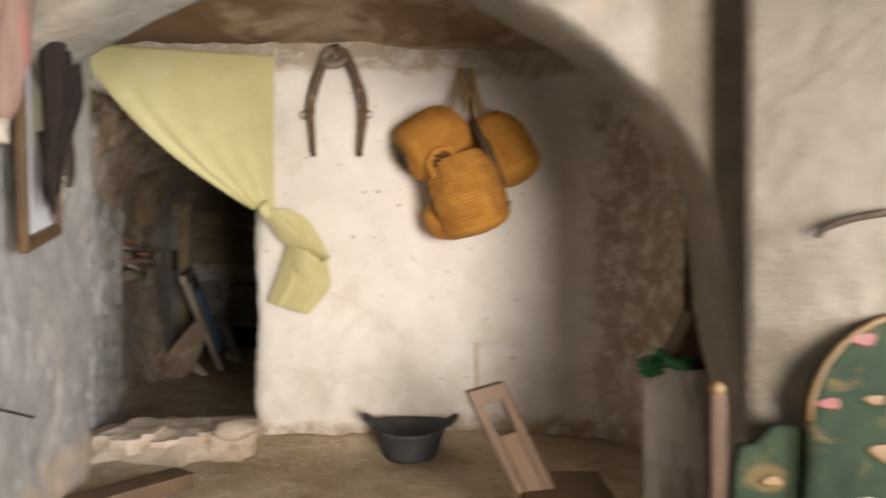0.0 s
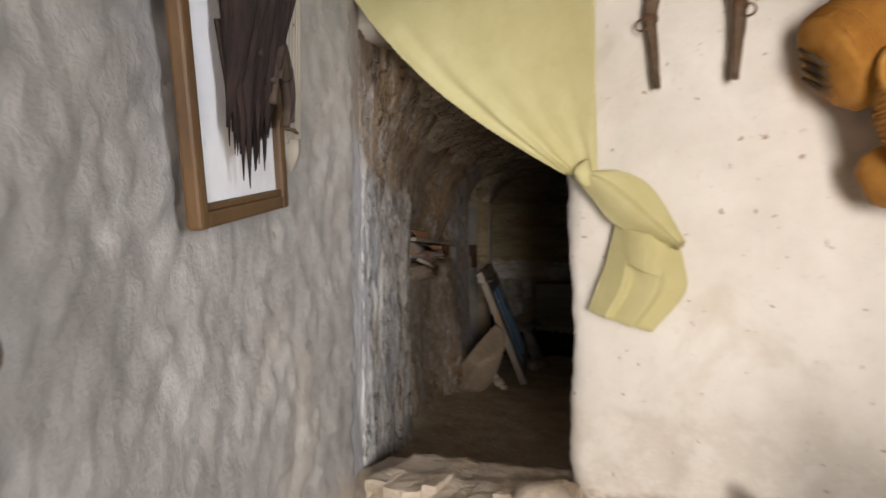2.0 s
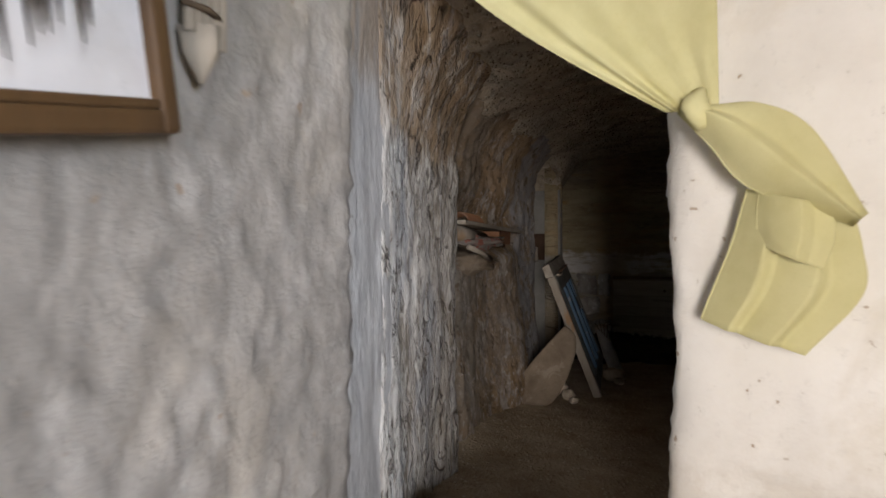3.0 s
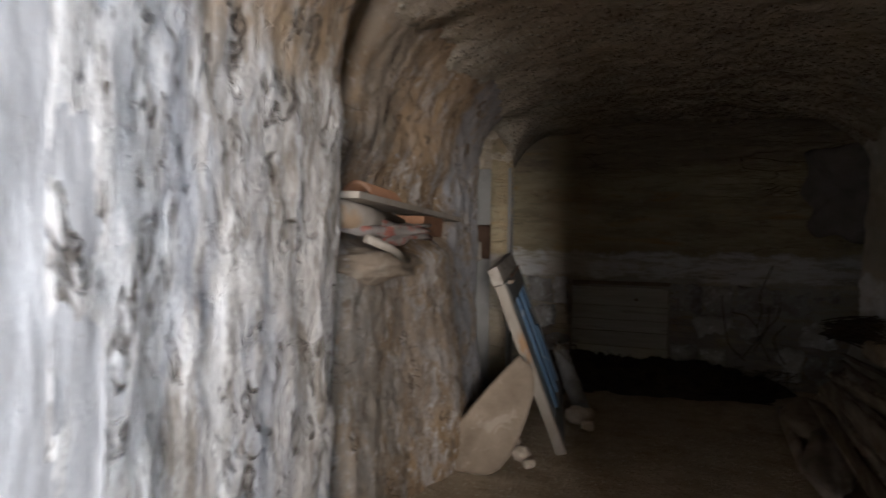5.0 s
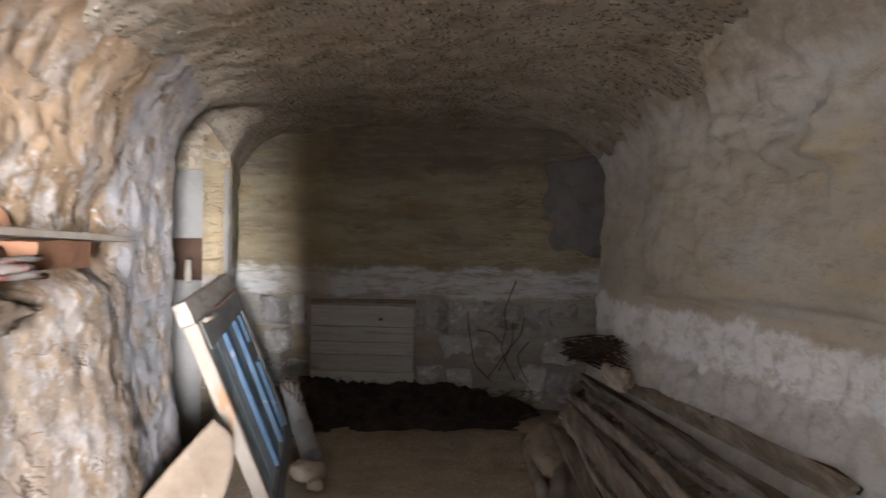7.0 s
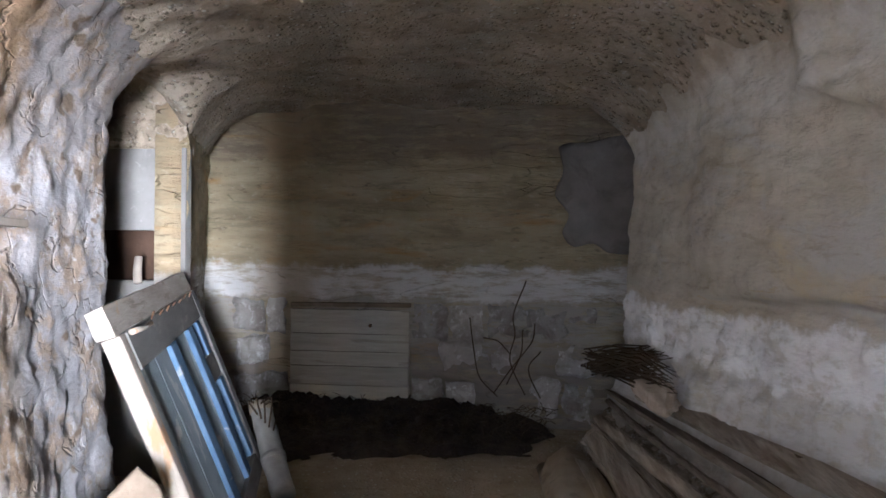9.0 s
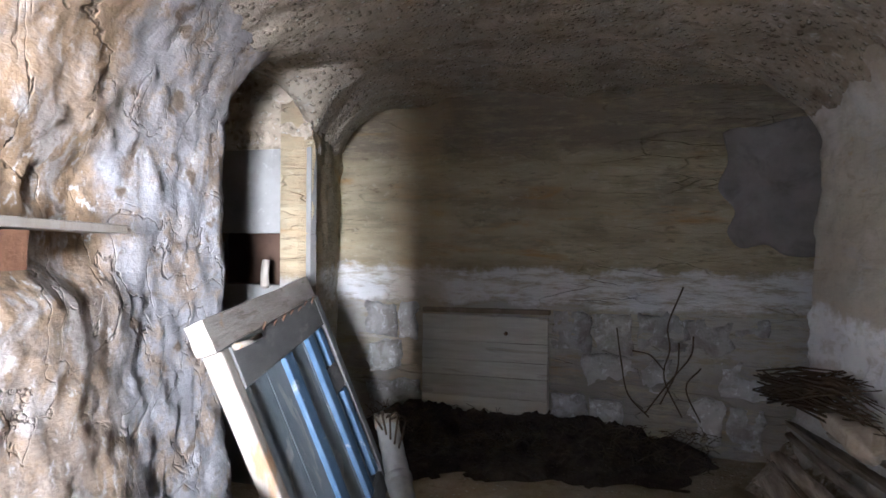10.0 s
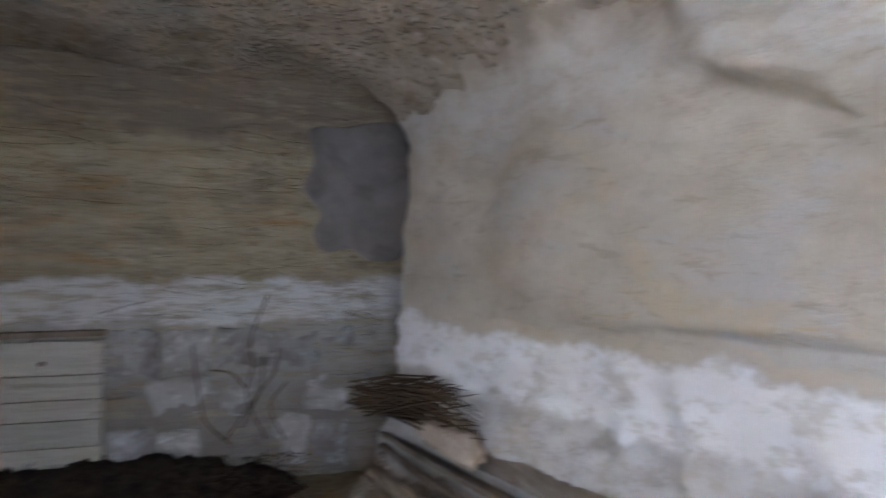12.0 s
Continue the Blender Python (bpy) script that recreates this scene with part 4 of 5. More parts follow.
# dark strips again for the shaded gaps on the large basket
for i in range(4):
    part("slit", tube_mesh("slit", [(-0.06, 3.57, 1.70 + 0.028 * i), (0.04, 3.565, 1.69 + 0.03 * i)], 0.006, TWIG, 6), bask_b, "dark strip for the shaded slit between coils")
for x, dx in ((0.06, 0.03), (0.14, 0.02)):
    part("handle", tube_mesh("handle", [(x - 0.03, 3.84, 2.08), (x, 3.9, 2.22), (x + dx, 3.96, 2.36), (x + dx + 0.02, 3.93, 2.25), (x + 0.05, 3.86, 2.08)], 0.013, ROPE, 8, 0.2, 1, x, 6), bask_a, "plaited esparto handle")
part("handle", tube_mesh("handle", [(0.2, 3.82, 2.0), (0.17, 3.88, 2.2), (0.15, 3.95, 2.36), (0.19, 3.9, 2.2), (0.24, 3.86, 2.02)], 0.012, ROPE, 8, 0.2, 1, 5, 6), bask_c, "plaited esparto handle")
part("binding", tube_mesh("binding", [(0.16, 3.72, 1.98), (0.22, 3.62, 1.86), (0.29, 3.62, 1.7), (0.33, 3.68, 1.56)], 0.022, TWIG, 8, 0.5, 1, 2, 6), bask_b, "dark edge binding")
part("tag", board("tag", (0.33, 3.66, 1.49), (0.03, 0, -0.01), (0, 0.02, 0), (0.01, 0, 0.06), BLACKLEATHER, 0.003), bask_b, "small dark leather tag")


def basin():
    t = thing("rubber_basin", "dull black rubber builder's basin with two handles on the floor", "basin", (-0.2, 3.72, 0.09))
    prof = [(0.0, 0.012), (0.11, 0.012), (0.13, 0.02), (0.19, 0.15), (0.213, 0.188), (0.222, 0.19), (0.222, 0.176), (0.205, 0.16), (0.145, 0.02), (0.125, 0.0), (0.0, 0.0)]
    segs, verts, faces = 40, [], []
    for r, z in prof:
        for k in range(segs):
            a = 2 * math.pi * k / segs
            w = 1 + 0.03 * math.sin(2 * a + 1)
            verts.append((-0.2 + r * w * math.cos(a), 3.70 + r * math.sin(a), 0.09 + z + (0.012 * math.cos(2 * a) if z > 0.1 else 0)))
    for i in range(len(prof) - 1):
        for k in range(segs):
            q, e = i * segs + k, i * segs + (k + 1) % segs
            faces.append((q, e, e + segs, q + segs))
    part("bowl", mesh_of("bowl", verts, faces, RUBBER), t)
    for s in (-1, 1):
        part("handle", tube_mesh("handle", [(-0.2 + s * 0.20, 3.64, 0.28), (-0.2 + s * 0.25, 3.66, 0.315), (-0.2 + s * 0.262, 3.70, 0.325), (-0.2 + s * 0.25, 3.74, 0.315), (-0.2 + s * 0.20, 3.76, 0.28)], 0.014, RUBBER, 8, 0, 1, 0, 5), t)
    part("dregs", rock("dregs", (-0.2, 3.70, 0.115), (0.12, 0.12, 0.012), DIRT, 1, 3), t, "dry earth in the basin")


basin()


def low_chair():
    t = thing("low_wooden_chair", "low brown wooden chair with a slotted plank back", "chair", (0.45, 2.5, 0.08))
    o, up, ac, th = Vector((0.335, 2.42, 0.22)), Vector((-0.24, 0.0, 0.50)), Vector((0.145, 0.05, 0.03)), Vector((-0.01, 0.03, 0))
    part("back_side", board("back_side", o, up, ac * 0.26, th, BROWNWOOD, 0.005), t)
    part("back_side", board("back_side", o + ac * 0.74, up, ac * 0.26, th, BROWNWOOD, 0.005), t)
    part("back_board", board("back_board", o + ac * 0.27, up * 0.66, ac * 0.46, th, BROWNWOOD, 0.004), t)
    part("top_rail", board("top_rail", o + up * 0.9 + ac * 0.0 - th * 0.1, up * 0.12, ac * 1.0, th * 1.2, BROWNWOOD, 0.006), t)
    part("seat", board("seat", (0.30, 2.36, 0.32), (0.34, 0, 0), (0, 0.32, 0), (0, 0, 0.03), BROWNWOOD, 0.006), t)
    for x in (0.32, 0.6):
        for y in (2.38, 2.64):
            part("leg", tube_mesh("leg", [(x, y, 0.06), (x, y, 0.33)], [0.016, 0.019], BROWNWOOD, 8), t)


low_chair()


def tin_can():
    t = thing("tin_drum", "limewashed rusty tin drum standing beside the arch", "drum", (1.13, 3.05, 0.08))
    cx, cy, R = 1.13, 3.05, 0.185
    prof = [(0.0, 0.0), (R, 0.0), (R + 0.008, 0.01), (R, 0.02), (R, 0.22), (R + 0.006, 0.23), (R, 0.24), (R, 0.44), (R + 0.006, 0.45), (R, 0.46), (R, 0.64), (R + 0.012, 0.65), (R + 0.012, 0.665), (R - 0.01, 0.665), (R - 0.012, 0.5), (0.0, 0.5)]
    verts, faces, segs = [], [], 40
    for r, z in prof:
        for k in range(segs):
            a = 2 * math.pi * k / segs
            d = 1 + 0.02 * fbm((math.cos(a), math.sin(a), z * 3), 2)
            verts.append((cx + r * d * math.cos(a), cy + r * d * math.sin(a), 0.07 + z))
    for i in range(len(prof) - 1):
        for k in range(segs):
            q, e = i * segs + k, i * segs + (k + 1) % segs
            faces.append((q, e, e + segs, q + segs))
    part("shell", mesh_of("shell", verts, faces, TIN), t)
    b = thing("wooden_block", "rough brown wooden box lid tilted on the drum", "box", (1.15, 3.0, 0.72))
    part("plank", board("plank", (1.02, 2.95, 0.73), (0.12, 0.02, 0.24), (0.16, 0.0, -0.07), (0, 0.16, 0.02), BROWNWOOD, 0.006), b)
    part("cleat", board("cleat", (1.07, 2.93, 0.80), (0.16, 0.0, -0.07), (0.03, 0.0, 0.06), (0, 0.018, 0), BROWNWOOD, 0.004), b)
    g = thing("green_sheet", "crumpled green plastic sheet on the drum rim", "sheet", (0.98, 3.0, 0.74))
    part("crumple", rock("crumple", (1.02, 2.98, 0.75), (0.10, 0.10, 0.045), GREENCLOTH, 4, 4, 0.9), g)


tin_can()


def painted_panel():
    t = thing("painted_headboard", "dark green folk-painted wooden headboard with faded flowers", "headboard", (1.2, 1.72, 0.07))
    y = 1.70
    out = [(1.29 + 0.31 * math.cos(a), y, 0.815 + 0.29 * math.sin(a)) for a in np.linspace(math.pi, 0, 18)]
    part("round_top", plate("round_top", [*out, (1.60, y, 0.10), (1.0, y, 0.10)], (0, -1, 0), GREENPAINT, 0.03), t)
    part("rim", tube_mesh("rim", [(p[0], y - 0.03, p[2]) for p in out], 0.009, OCHREPAINT, 8), t, "worn ochre rim")
    part("side_board", plate("side_board", [(0.80, 1.74, 0.10), (0.80, 1.74, 0.66), (0.86, 1.74, 0.74), (0.93, 1.74, 0.79), (1.01, 1.74, 0.70), (1.01, 1.74, 0.10)], (0, -1, 0), GREENPAINT, 0.028), t)
    for x, z, s, m in ((1.12, 1.03, 0.04, REDPAINT), (1.03, 0.86, 0.035, REDPAINT), (1.19, 0.73, 0.06, OCHREPAINT), (1.26, 0.66, 0.05, OCHREPAINT), (1.15, 0.87, 0.03, OCHREPAINT), (1.24, 0.93, 0.03, OCHREPAINT), (0.96, 0.56, 0.035, WHITEPAINT), (1.13, 0.60, 0.03, WHITEPAINT), (0.90, 0.64, 0.03, OCHREPAINT), (1.30, 0.84, 0.04, REDPAINT)):
        pet = [(x + s * (0.88 + 0.12 * math.cos(3 * a + 9 * x)) * math.cos(a), 1.667 if x > 1.0 else 1.709, z + 0.5 * s * (0.88 + 0.12 * math.cos(3 * a + 9 * x)) * math.sin(a)) for a in np.linspace(0, 6.28, 16)[:-1]]
        part("painted_flower", plate("painted_flower", pet, (0, -1, 0), m, 0.004, inner=3), t)
    part("post", board("post", (0.745, 1.73, 0.07), (0.045, 0, 0), (0, 0.04, 0), (0, 0, 0.80), PINKPOST, 0.008), t, "faded pink painted post")
    part("post_cap", rock("post_cap", (0.767, 1.75, 0.88), (0.024, 0.024, 0.026), OCHREPAINT, 1, 2, 0.1), t, "ochre painted knob")


painted_panel()
hoop = thing("bent_wood_hoop", "dark bent wooden hoop resting on the wall ledge", "hoop", (1.3, 1.66, 1.3))
part("hoop_band", tube_mesh("hoop_band", [(1.33 + 0.30 * math.cos(a), 1.62 - 0.1 * math.cos(a), 1.30 + 0.075 * math.sin(a)) for a in np.linspace(math.pi, 0, 20)], 0.014, LEATHER, 8, 0.2, 0.7), hoop)


# ---- harness and pictures on the left wall ----
def on_wall(x, y, z, out=0.03):
    """A point held off the left wall, out metres into the room."""
    best, nb = None, None
    for a, b in zip(LEFT_ROOM, LEFT_ROOM[1:]):
        if a[1] <= y <= b[1]:
            k = (y - a[1]) / (b[1] - a[1])
            n = Vector((b[1] - a[1], -(b[0] - a[0]), 0)).normalized()
            return Vector((a[0] + k * (b[0] - a[0]), y, z)) + n * (out + 0.02)
    return Vector((x, y, z))


WALL_N = Vector((0.87, 0.42, 0))


def harness():
    t = thing("leather_harness", "worn brown and black leather mule harness hung on a stick", "harness", (-1.05, 1.3, 1.3))

    def P(y, z, o=0.03):
        return (-1.135 - 0.43 * (y - 1.459) + o - 0.03, y, z)

    part("upper_flap", plate("upper_flap", [P(1.07, 1.42), P(1.17, 1.44), P(1.25, 1.50), P(1.31, 1.46), P(1.38, 1.41), P(1.33, 1.36), P(1.31, 1.31), P(1.23, 1.29), P(1.14, 1.35)], WALL_N, BLACKLEATHER, 0.014, 0.4), t, "stiff black leather flap")
    flap = part("lower_flap", plate("lower_flap", [P(1.18, 1.21, 0.04), P(1.32, 1.215, 0.04), P(1.48, 1.25, 0.04), P(1.58, 1.18, 0.04), P(1.64, 1.10, 0.04), P(1.58, 1.05, 0.04), P(1.47, 1.03, 0.04), P(1.40, 0.98, 0.04), P(1.34, 0.99, 0.04), P(1.26, 1.09, 0.04)], WALL_N, LEATHER, 0.016, 0.5), t, "scuffed brown leather flap")
    part("peg_stick", tube_mesh("peg_stick", [P(1.13, 1.63, 0.05), P(1.27, 1.60, 0.09), P(1.40, 1.57, 0.06)], [0.011, 0.012, 0.010], BROWNWOOD, 8, 0.2), t, "rough wooden stick")
    for pts, r, m in (([P(1.09, 1.44, 0.04), P(1.2, 1.43, 0.07), P(1.30, 1.39, 0.08), P(1.37, 1.44, 0.06)], 0.014, LEATHER),
                      ([P(1.37, 1.44, 0.06), P(1.31, 1.33, 0.08), P(1.24, 1.25, 0.08), P(1.17, 1.21, 0.06)], 0.013, LEATHER),
                      ([P(1.09, 1.43, 0.04), P(1.12, 1.36, 0.05), P(1.15, 1.29, 0.05), P(1.18, 1.26, 0.05)], 0.010, BLACKLEATHER),
                      ([P(1.26, 1.28, 0.05), P(1.32, 1.24, 0.07), P(1.38, 1.22, 0.07)], 0.016, LEATHER),
                      ([P(1.27, 1.51, 0.05), P(1.26, 1.56, 0.07), P(1.28, 1.61, 0.09), P(1.33, 1.59, 0.08), P(1.36, 1.45, 0.06)], 0.009, LEATHER),
                      ([P(1.37, 1.43, 0.06), P(1.43, 1.34, 0.06), P(1.50, 1.26, 0.05)], 0.006, ROPE),
                      ([P(1.22, 1.16, 0.06), P(1.30, 1.04, 0.06), P(1.36, 0.95, 0.06), P(1.40, 0.90, 0.06)], 0.012, LEATHER),
                      ([P(1.40, 0.90, 0.05), P(1.45, 0.90, 0.09), P(1.47, 0.885, 0.14), P(1.49, 0.865, 0.20)], 0.008, BLACKLEATHER),
                      ([P(1.39, 0.90, 0.05), P(1.33, 0.87, 0.05), P(1.30, 0.82, 0.05), P(1.24, 0.77, 0.05)], 0.007, BLACKLEATHER)):
        part("strap", tube_mesh("strap", pts, r * 0.55, m, 8, 0.2, 0.6, r * 100, 6), t)
    for y, z in ((1.20, 1.20), (1.48, 1.24), (1.37, 0.96), (1.40, 0.88)):
        part("buckle", tube_mesh("buckle", [Vector(P(y + 0.016 * math.cos(a), z + 0.014 * math.sin(a), 0.075)) for a in np.linspace(0, 6.28, 10)], 0.004, IRON, 6), flap, "rusty buckle")
    part("knot", rock("knot", P(1.40, 0.90, 0.06), (0.016, 0.02, 0.035), LEATHER, 3, 3, 0.5), t)


harness()


def picture():
    t = thing("picture_frame", "golden-brown wooden frame with a grey sheet coloured as a pale reflection", "picture frame", (-1.6, 2.4, 1.6))
    a, b = Vector((-1.475, 2.16, 1.257)), Vector((-1.621, 2.62, 1.335))
    u = b - a
    n = Vector((u.y, -u.x, 0)).normalized()
    up = Vector((0.085, -0.20, 0.80)) + n * 0.02
    o = a + n * 0.02
    w = 0.036
    ul, vl = u.length, up.length
    uu, vv = u / ul, up / vl
    part("left_rail", board("left_rail", o, up, uu * w, n * 0.035, FRAMEWOOD, 0.008), t)
    part("right_rail", board("right_rail", o + u - uu * w, up, uu * w, n * 0.035, FRAMEWOOD, 0.008), t)
    part("bottom_rail", board("bottom_rail", o + uu * w, u - uu * 2 * w, vv * w, n * 0.034, FRAMEWOOD, 0.008), t)
    part("top_rail", board("top_rail", o + uu * w + up - vv * w, u - uu * 2 * w, vv * w, n * 0.034, FRAMEWOOD, 0.008), t)
    part("inner_moulding", board("inner_moulding", o + uu * w + vv * w + n * 0.01, u - uu * 2 * w, vv * 0.015, n * 0.02, FRAMEWOOD, 0.004), t)
    # pale mirror-like reflection put into this sheet's colour
    part("sheet", board("sheet", o + uu * w * 0.6 + vv * w * 0.6 + n * 0.005, u - uu * 1.2 * w, up - vv * 1.2 * w, n * 0.008, GLASSBACK, 0), t, "grey sheet with a pale reflection in its colour")
    h = thing("hanging_tack", "dark hair halter and tack hung over the frame", "halter", tuple(o + u * 0.5 + up * 0.6))
    rnd = random.Random(4)
    for i in range(26):
        f = 0.22 + 0.5 * rnd.random()
        top = o + u * f + up * (0.95 + 0.1 * rnd.random()) + n * (0.05 + 0.05 * rnd.random())
        low = o + u * (f + 0.06 * (rnd.random() - 0.5)) + up * (0.14 + 0.16 * rnd.random() + 0.35 * abs(f - 0.42)) + n * (0.05 + 0.02 * rnd.random())
        mid = top.lerp(low, 0.5) + n * 0.03
        part("hank", tube_mesh("hank", [top, mid, low], [0.024, 0.034, 0.003], HAIR, 7, 0.4, 0.6, i, 4), h, "dark hair hank")
    for i in range(9):
        f, g = 0.40 + 0.24 * rnd.random(), 0.35 + 0.5 * rnd.random()
        c = o + u * f + up * g + n * 0.09
        part("strap", tube_mesh("strap", [c, c + uu * 0.05 + vv * 0.06, c + uu * 0.09 - vv * 0.02, c + uu * 0.07 - vv * 0.10], 0.014, LEATHER, 8, 0.3, 0.5, i, 5), h)
    for i in range(34):
        f = 0.24 + 0.40 * rnd.random()
        top = o + u * f + up * (0.42 + 0.10 * rnd.random()) + n * (0.045 + 0.03 * rnd.random())
        low = top - up * (0.16 + 0.18 * rnd.random()) + u * 0.03 * (rnd.random() - 0.5)
        part("hair_lock", tube_mesh("hair_lock", [top, top.lerp(low, 0.5) + n * 0.008, low], [0.010, 0.008, 0.001], HAIR, 5, 0.3, 0.6, i), h)
    for i in range(3):
        c = o + u * (0.50 + 0.08 * i) + up * (0.60 + 0.05 * i) + n * 0.10
        part("buckle", tube_mesh("buckle", [c + uu * 0.022 * math.cos(a) + vv * 0.026 * math.sin(a) for a in np.linspace(0, 6.28, 12)], 0.004, IRON, 6), h, "rusty iron buckle")
    part("pad", plate("pad", [o + u * 0.50 + up * 0.92 + n * 0.06, o + u * 0.74 + up * 0.98 + n * 0.06, o + u * 0.76 + up * 0.80 + n * 0.06, o + u * 0.56 + up * 0.70 + n * 0.06], n, LEATHER, 0.02, 0.4), h, "brown leather pad")
    part("toggle", tube_mesh("toggle", [o + u * 0.68 + up * 0.52 + n * 0.08, o + u * 0.71 + up * 0.46 + n * 0.08, o + u * 0.70 + up * 0.38 + n * 0.10], [0.014, 0.024, 0.014], LEATHER, 10), h, "dark turned toggle")


picture()
canes = thing("cane_bundle", "bundle of grey canes tied upright against the wall", "canes", (-1.70, 2.78, 1.5))
for i in range(5):
    y = 2.665 + 0.021 * i
    top, low = on_wall(0, y - 0.03, 2.42, 0.07), on_wall(0, y + 0.02, 1.52 - 0.012 * (i % 3), 0.03)
    part("cane", tube_mesh("cane", [top, top.lerp(low, 0.5), low], 0.011, CANE, 8, 0.15, 1, i), canes)
part("cane_tip", tube_mesh("cane_tip", [on_wall(0, 2.707, 1.535, 0.03), on_wall(0, 2.712, 1.49, 0.03), on_wall(0, 2.716, 1.44, 0.03)], [0.036, 0.032, 0.005], CANE, 8, 0.1, 0.5), canes, "splayed cane tip")
for z in (1.86, 1.56):
    part("tie", tube_mesh("tie", [on_wall(0, 2.655, z, 0.035), on_wall(0, 2.707, z, 0.05), on_wall(0, 2.76, z, 0.035)], 0.006, TWIG, 6), canes, "dark cord tie")


def cloth_bag(y, z_top, z_low, label, cap, r):
    t = thing("cloth_bag", label, "bag", tuple(on_wall(0, y, z_low)), "cloth bags on the left wall")
    pts, rad = [], []
    for k in range(14):
        s = k / 13
        p = on_wall(0, y, z_top + (z_low - z_top) * s, 0.06 + 0.03 * math.sin(s * 3))
        pts.append(p)
        rad.append(r * (1 - 0.55 * s ** 1.5) * (1 + 0.08 * math.sin(9 * s)))
    body = part("body", tube_mesh("body", pts, rad, PINKCLOTH, 18, 0.35, 0.6, y), t)
    part("cap", tube_mesh("cap", [pts[-1], pts[-1] + Vector((0, 0, -0.03)), pts[-1] + Vector((0, 0, -0.045)), pts[-1] + Vector((0, 0, -0.06))], [r * 0.42, r * 0.36, r * 0.42, r * 0.40], cap, 14), body, "cream plastic neck")


cloth_bag(1.52, 2.05, 1.60, "faded pink cloth bag hanging neck down", CREAM, 0.068)
cloth_bag(1.25, 1.95, 1.70, "red and cream cloth bag hanging neck down", CREAM, 0.075)
cloth_bag(1.38, 1.98, 1.74, "small brown cloth bag hanging by the wall", BROWNWOOD, 0.05)

# stones of the sill, and a block in the corner of the floor
sill_stones = thing("sill_stones", "row of broken plaster stones along the doorway sill", "stones", (-1.6, 3.75, 0.25))
rnd = random.Random(11)
x = -2.02
while x < -1.12:
    w = 0.06 + 0.10 * rnd.random()
    z = 0.185 + 0.05 * step01(x, -1.5, -1.15) + 0.03 * rnd.random()
    part("stone", board("stone", (x, 3.66 + 0.05 * rnd.random(), z - 0.09), (w, 0.02 * rnd.random(), 0.015 * (rnd.random() - 0.5)), (0, 0.16, 0.01), (0.01, 0, 0.09), RUBBLE, 0, 0.012, 5), sill_stones)
    x += w * 0.95
part("stone", rock("stone", (-1.20, 3.72, 0.24), (0.12, 0.10, 0.055), RUBBLE, 6, 3, 0.25), sill_stones, "flat rounded stone")
timber = thing("floor_timber", "dusty brown timber end lying on the floor", "timber", (-1.62, 3.2, 0.1))
part("beam", board("beam", (-1.72, 2.9, 0.07), (0.34, 0.42, 0.0), (0.14, -0.10, 0.0), (0, 0, 0.09), BROWNWOOD, 0.01), timber)

crumbs_v, crumbs_f = [], []
rnd = random.Random(5)
for i in range(160):
    x = -2.0 + 3.0 * rnd.random()
    back = 3.88 + max(0, (x + 0.65) * 0.2)
    y = back - abs(rnd.gauss(0, 0.22)) - 0.02 - (0.35 if x < -1.1 else 0)
    s = 0.005 + 0.014 * rnd.random() ** 2
    z = floor_height(x, y) + s * 0.3
    b = len(crumbs_v)
    for dx, dy, dz in ((1, 0, 0), (-1, 0.2, 0), (0, 1, 0.1), (0.1, -1, 0), (0, 0, 0.8), (0, 0, -0.8)):
        crumbs_v.append((x + s * dx * (0.7 + 0.6 * rnd.random()), y + s * dy * (0.7 + 0.6 * rnd.random()), z + s * dz))
    crumbs_f += [(b + p, b + q, b + r) for p, q, r in ((0, 2, 4), (2, 1, 4), (1, 3, 4), (3, 0, 4), (2, 0, 5), (1, 2, 5), (3, 1, 5), (0, 3, 5))]
tagged(new("floor_rubble", mesh_of("floor_rubble", crumbs_v, crumbs_f, DIRT, False)), "loose plaster crumbs and grit along the wall foot", "rubble", kind="stuff")

groove = thing("wall_groove_pipe", "crumbling plastered-over chase in the white wall", "wall chase", (0.19, 4.04, 0.3))
part("strip", board("strip", (0.185, 4.045, 0.22), (0.022, 0.004, 0), (0, 0.03, 0), (-0.01, 0, 0.47), RUBBLE, 0, 0.008, 5), groove)

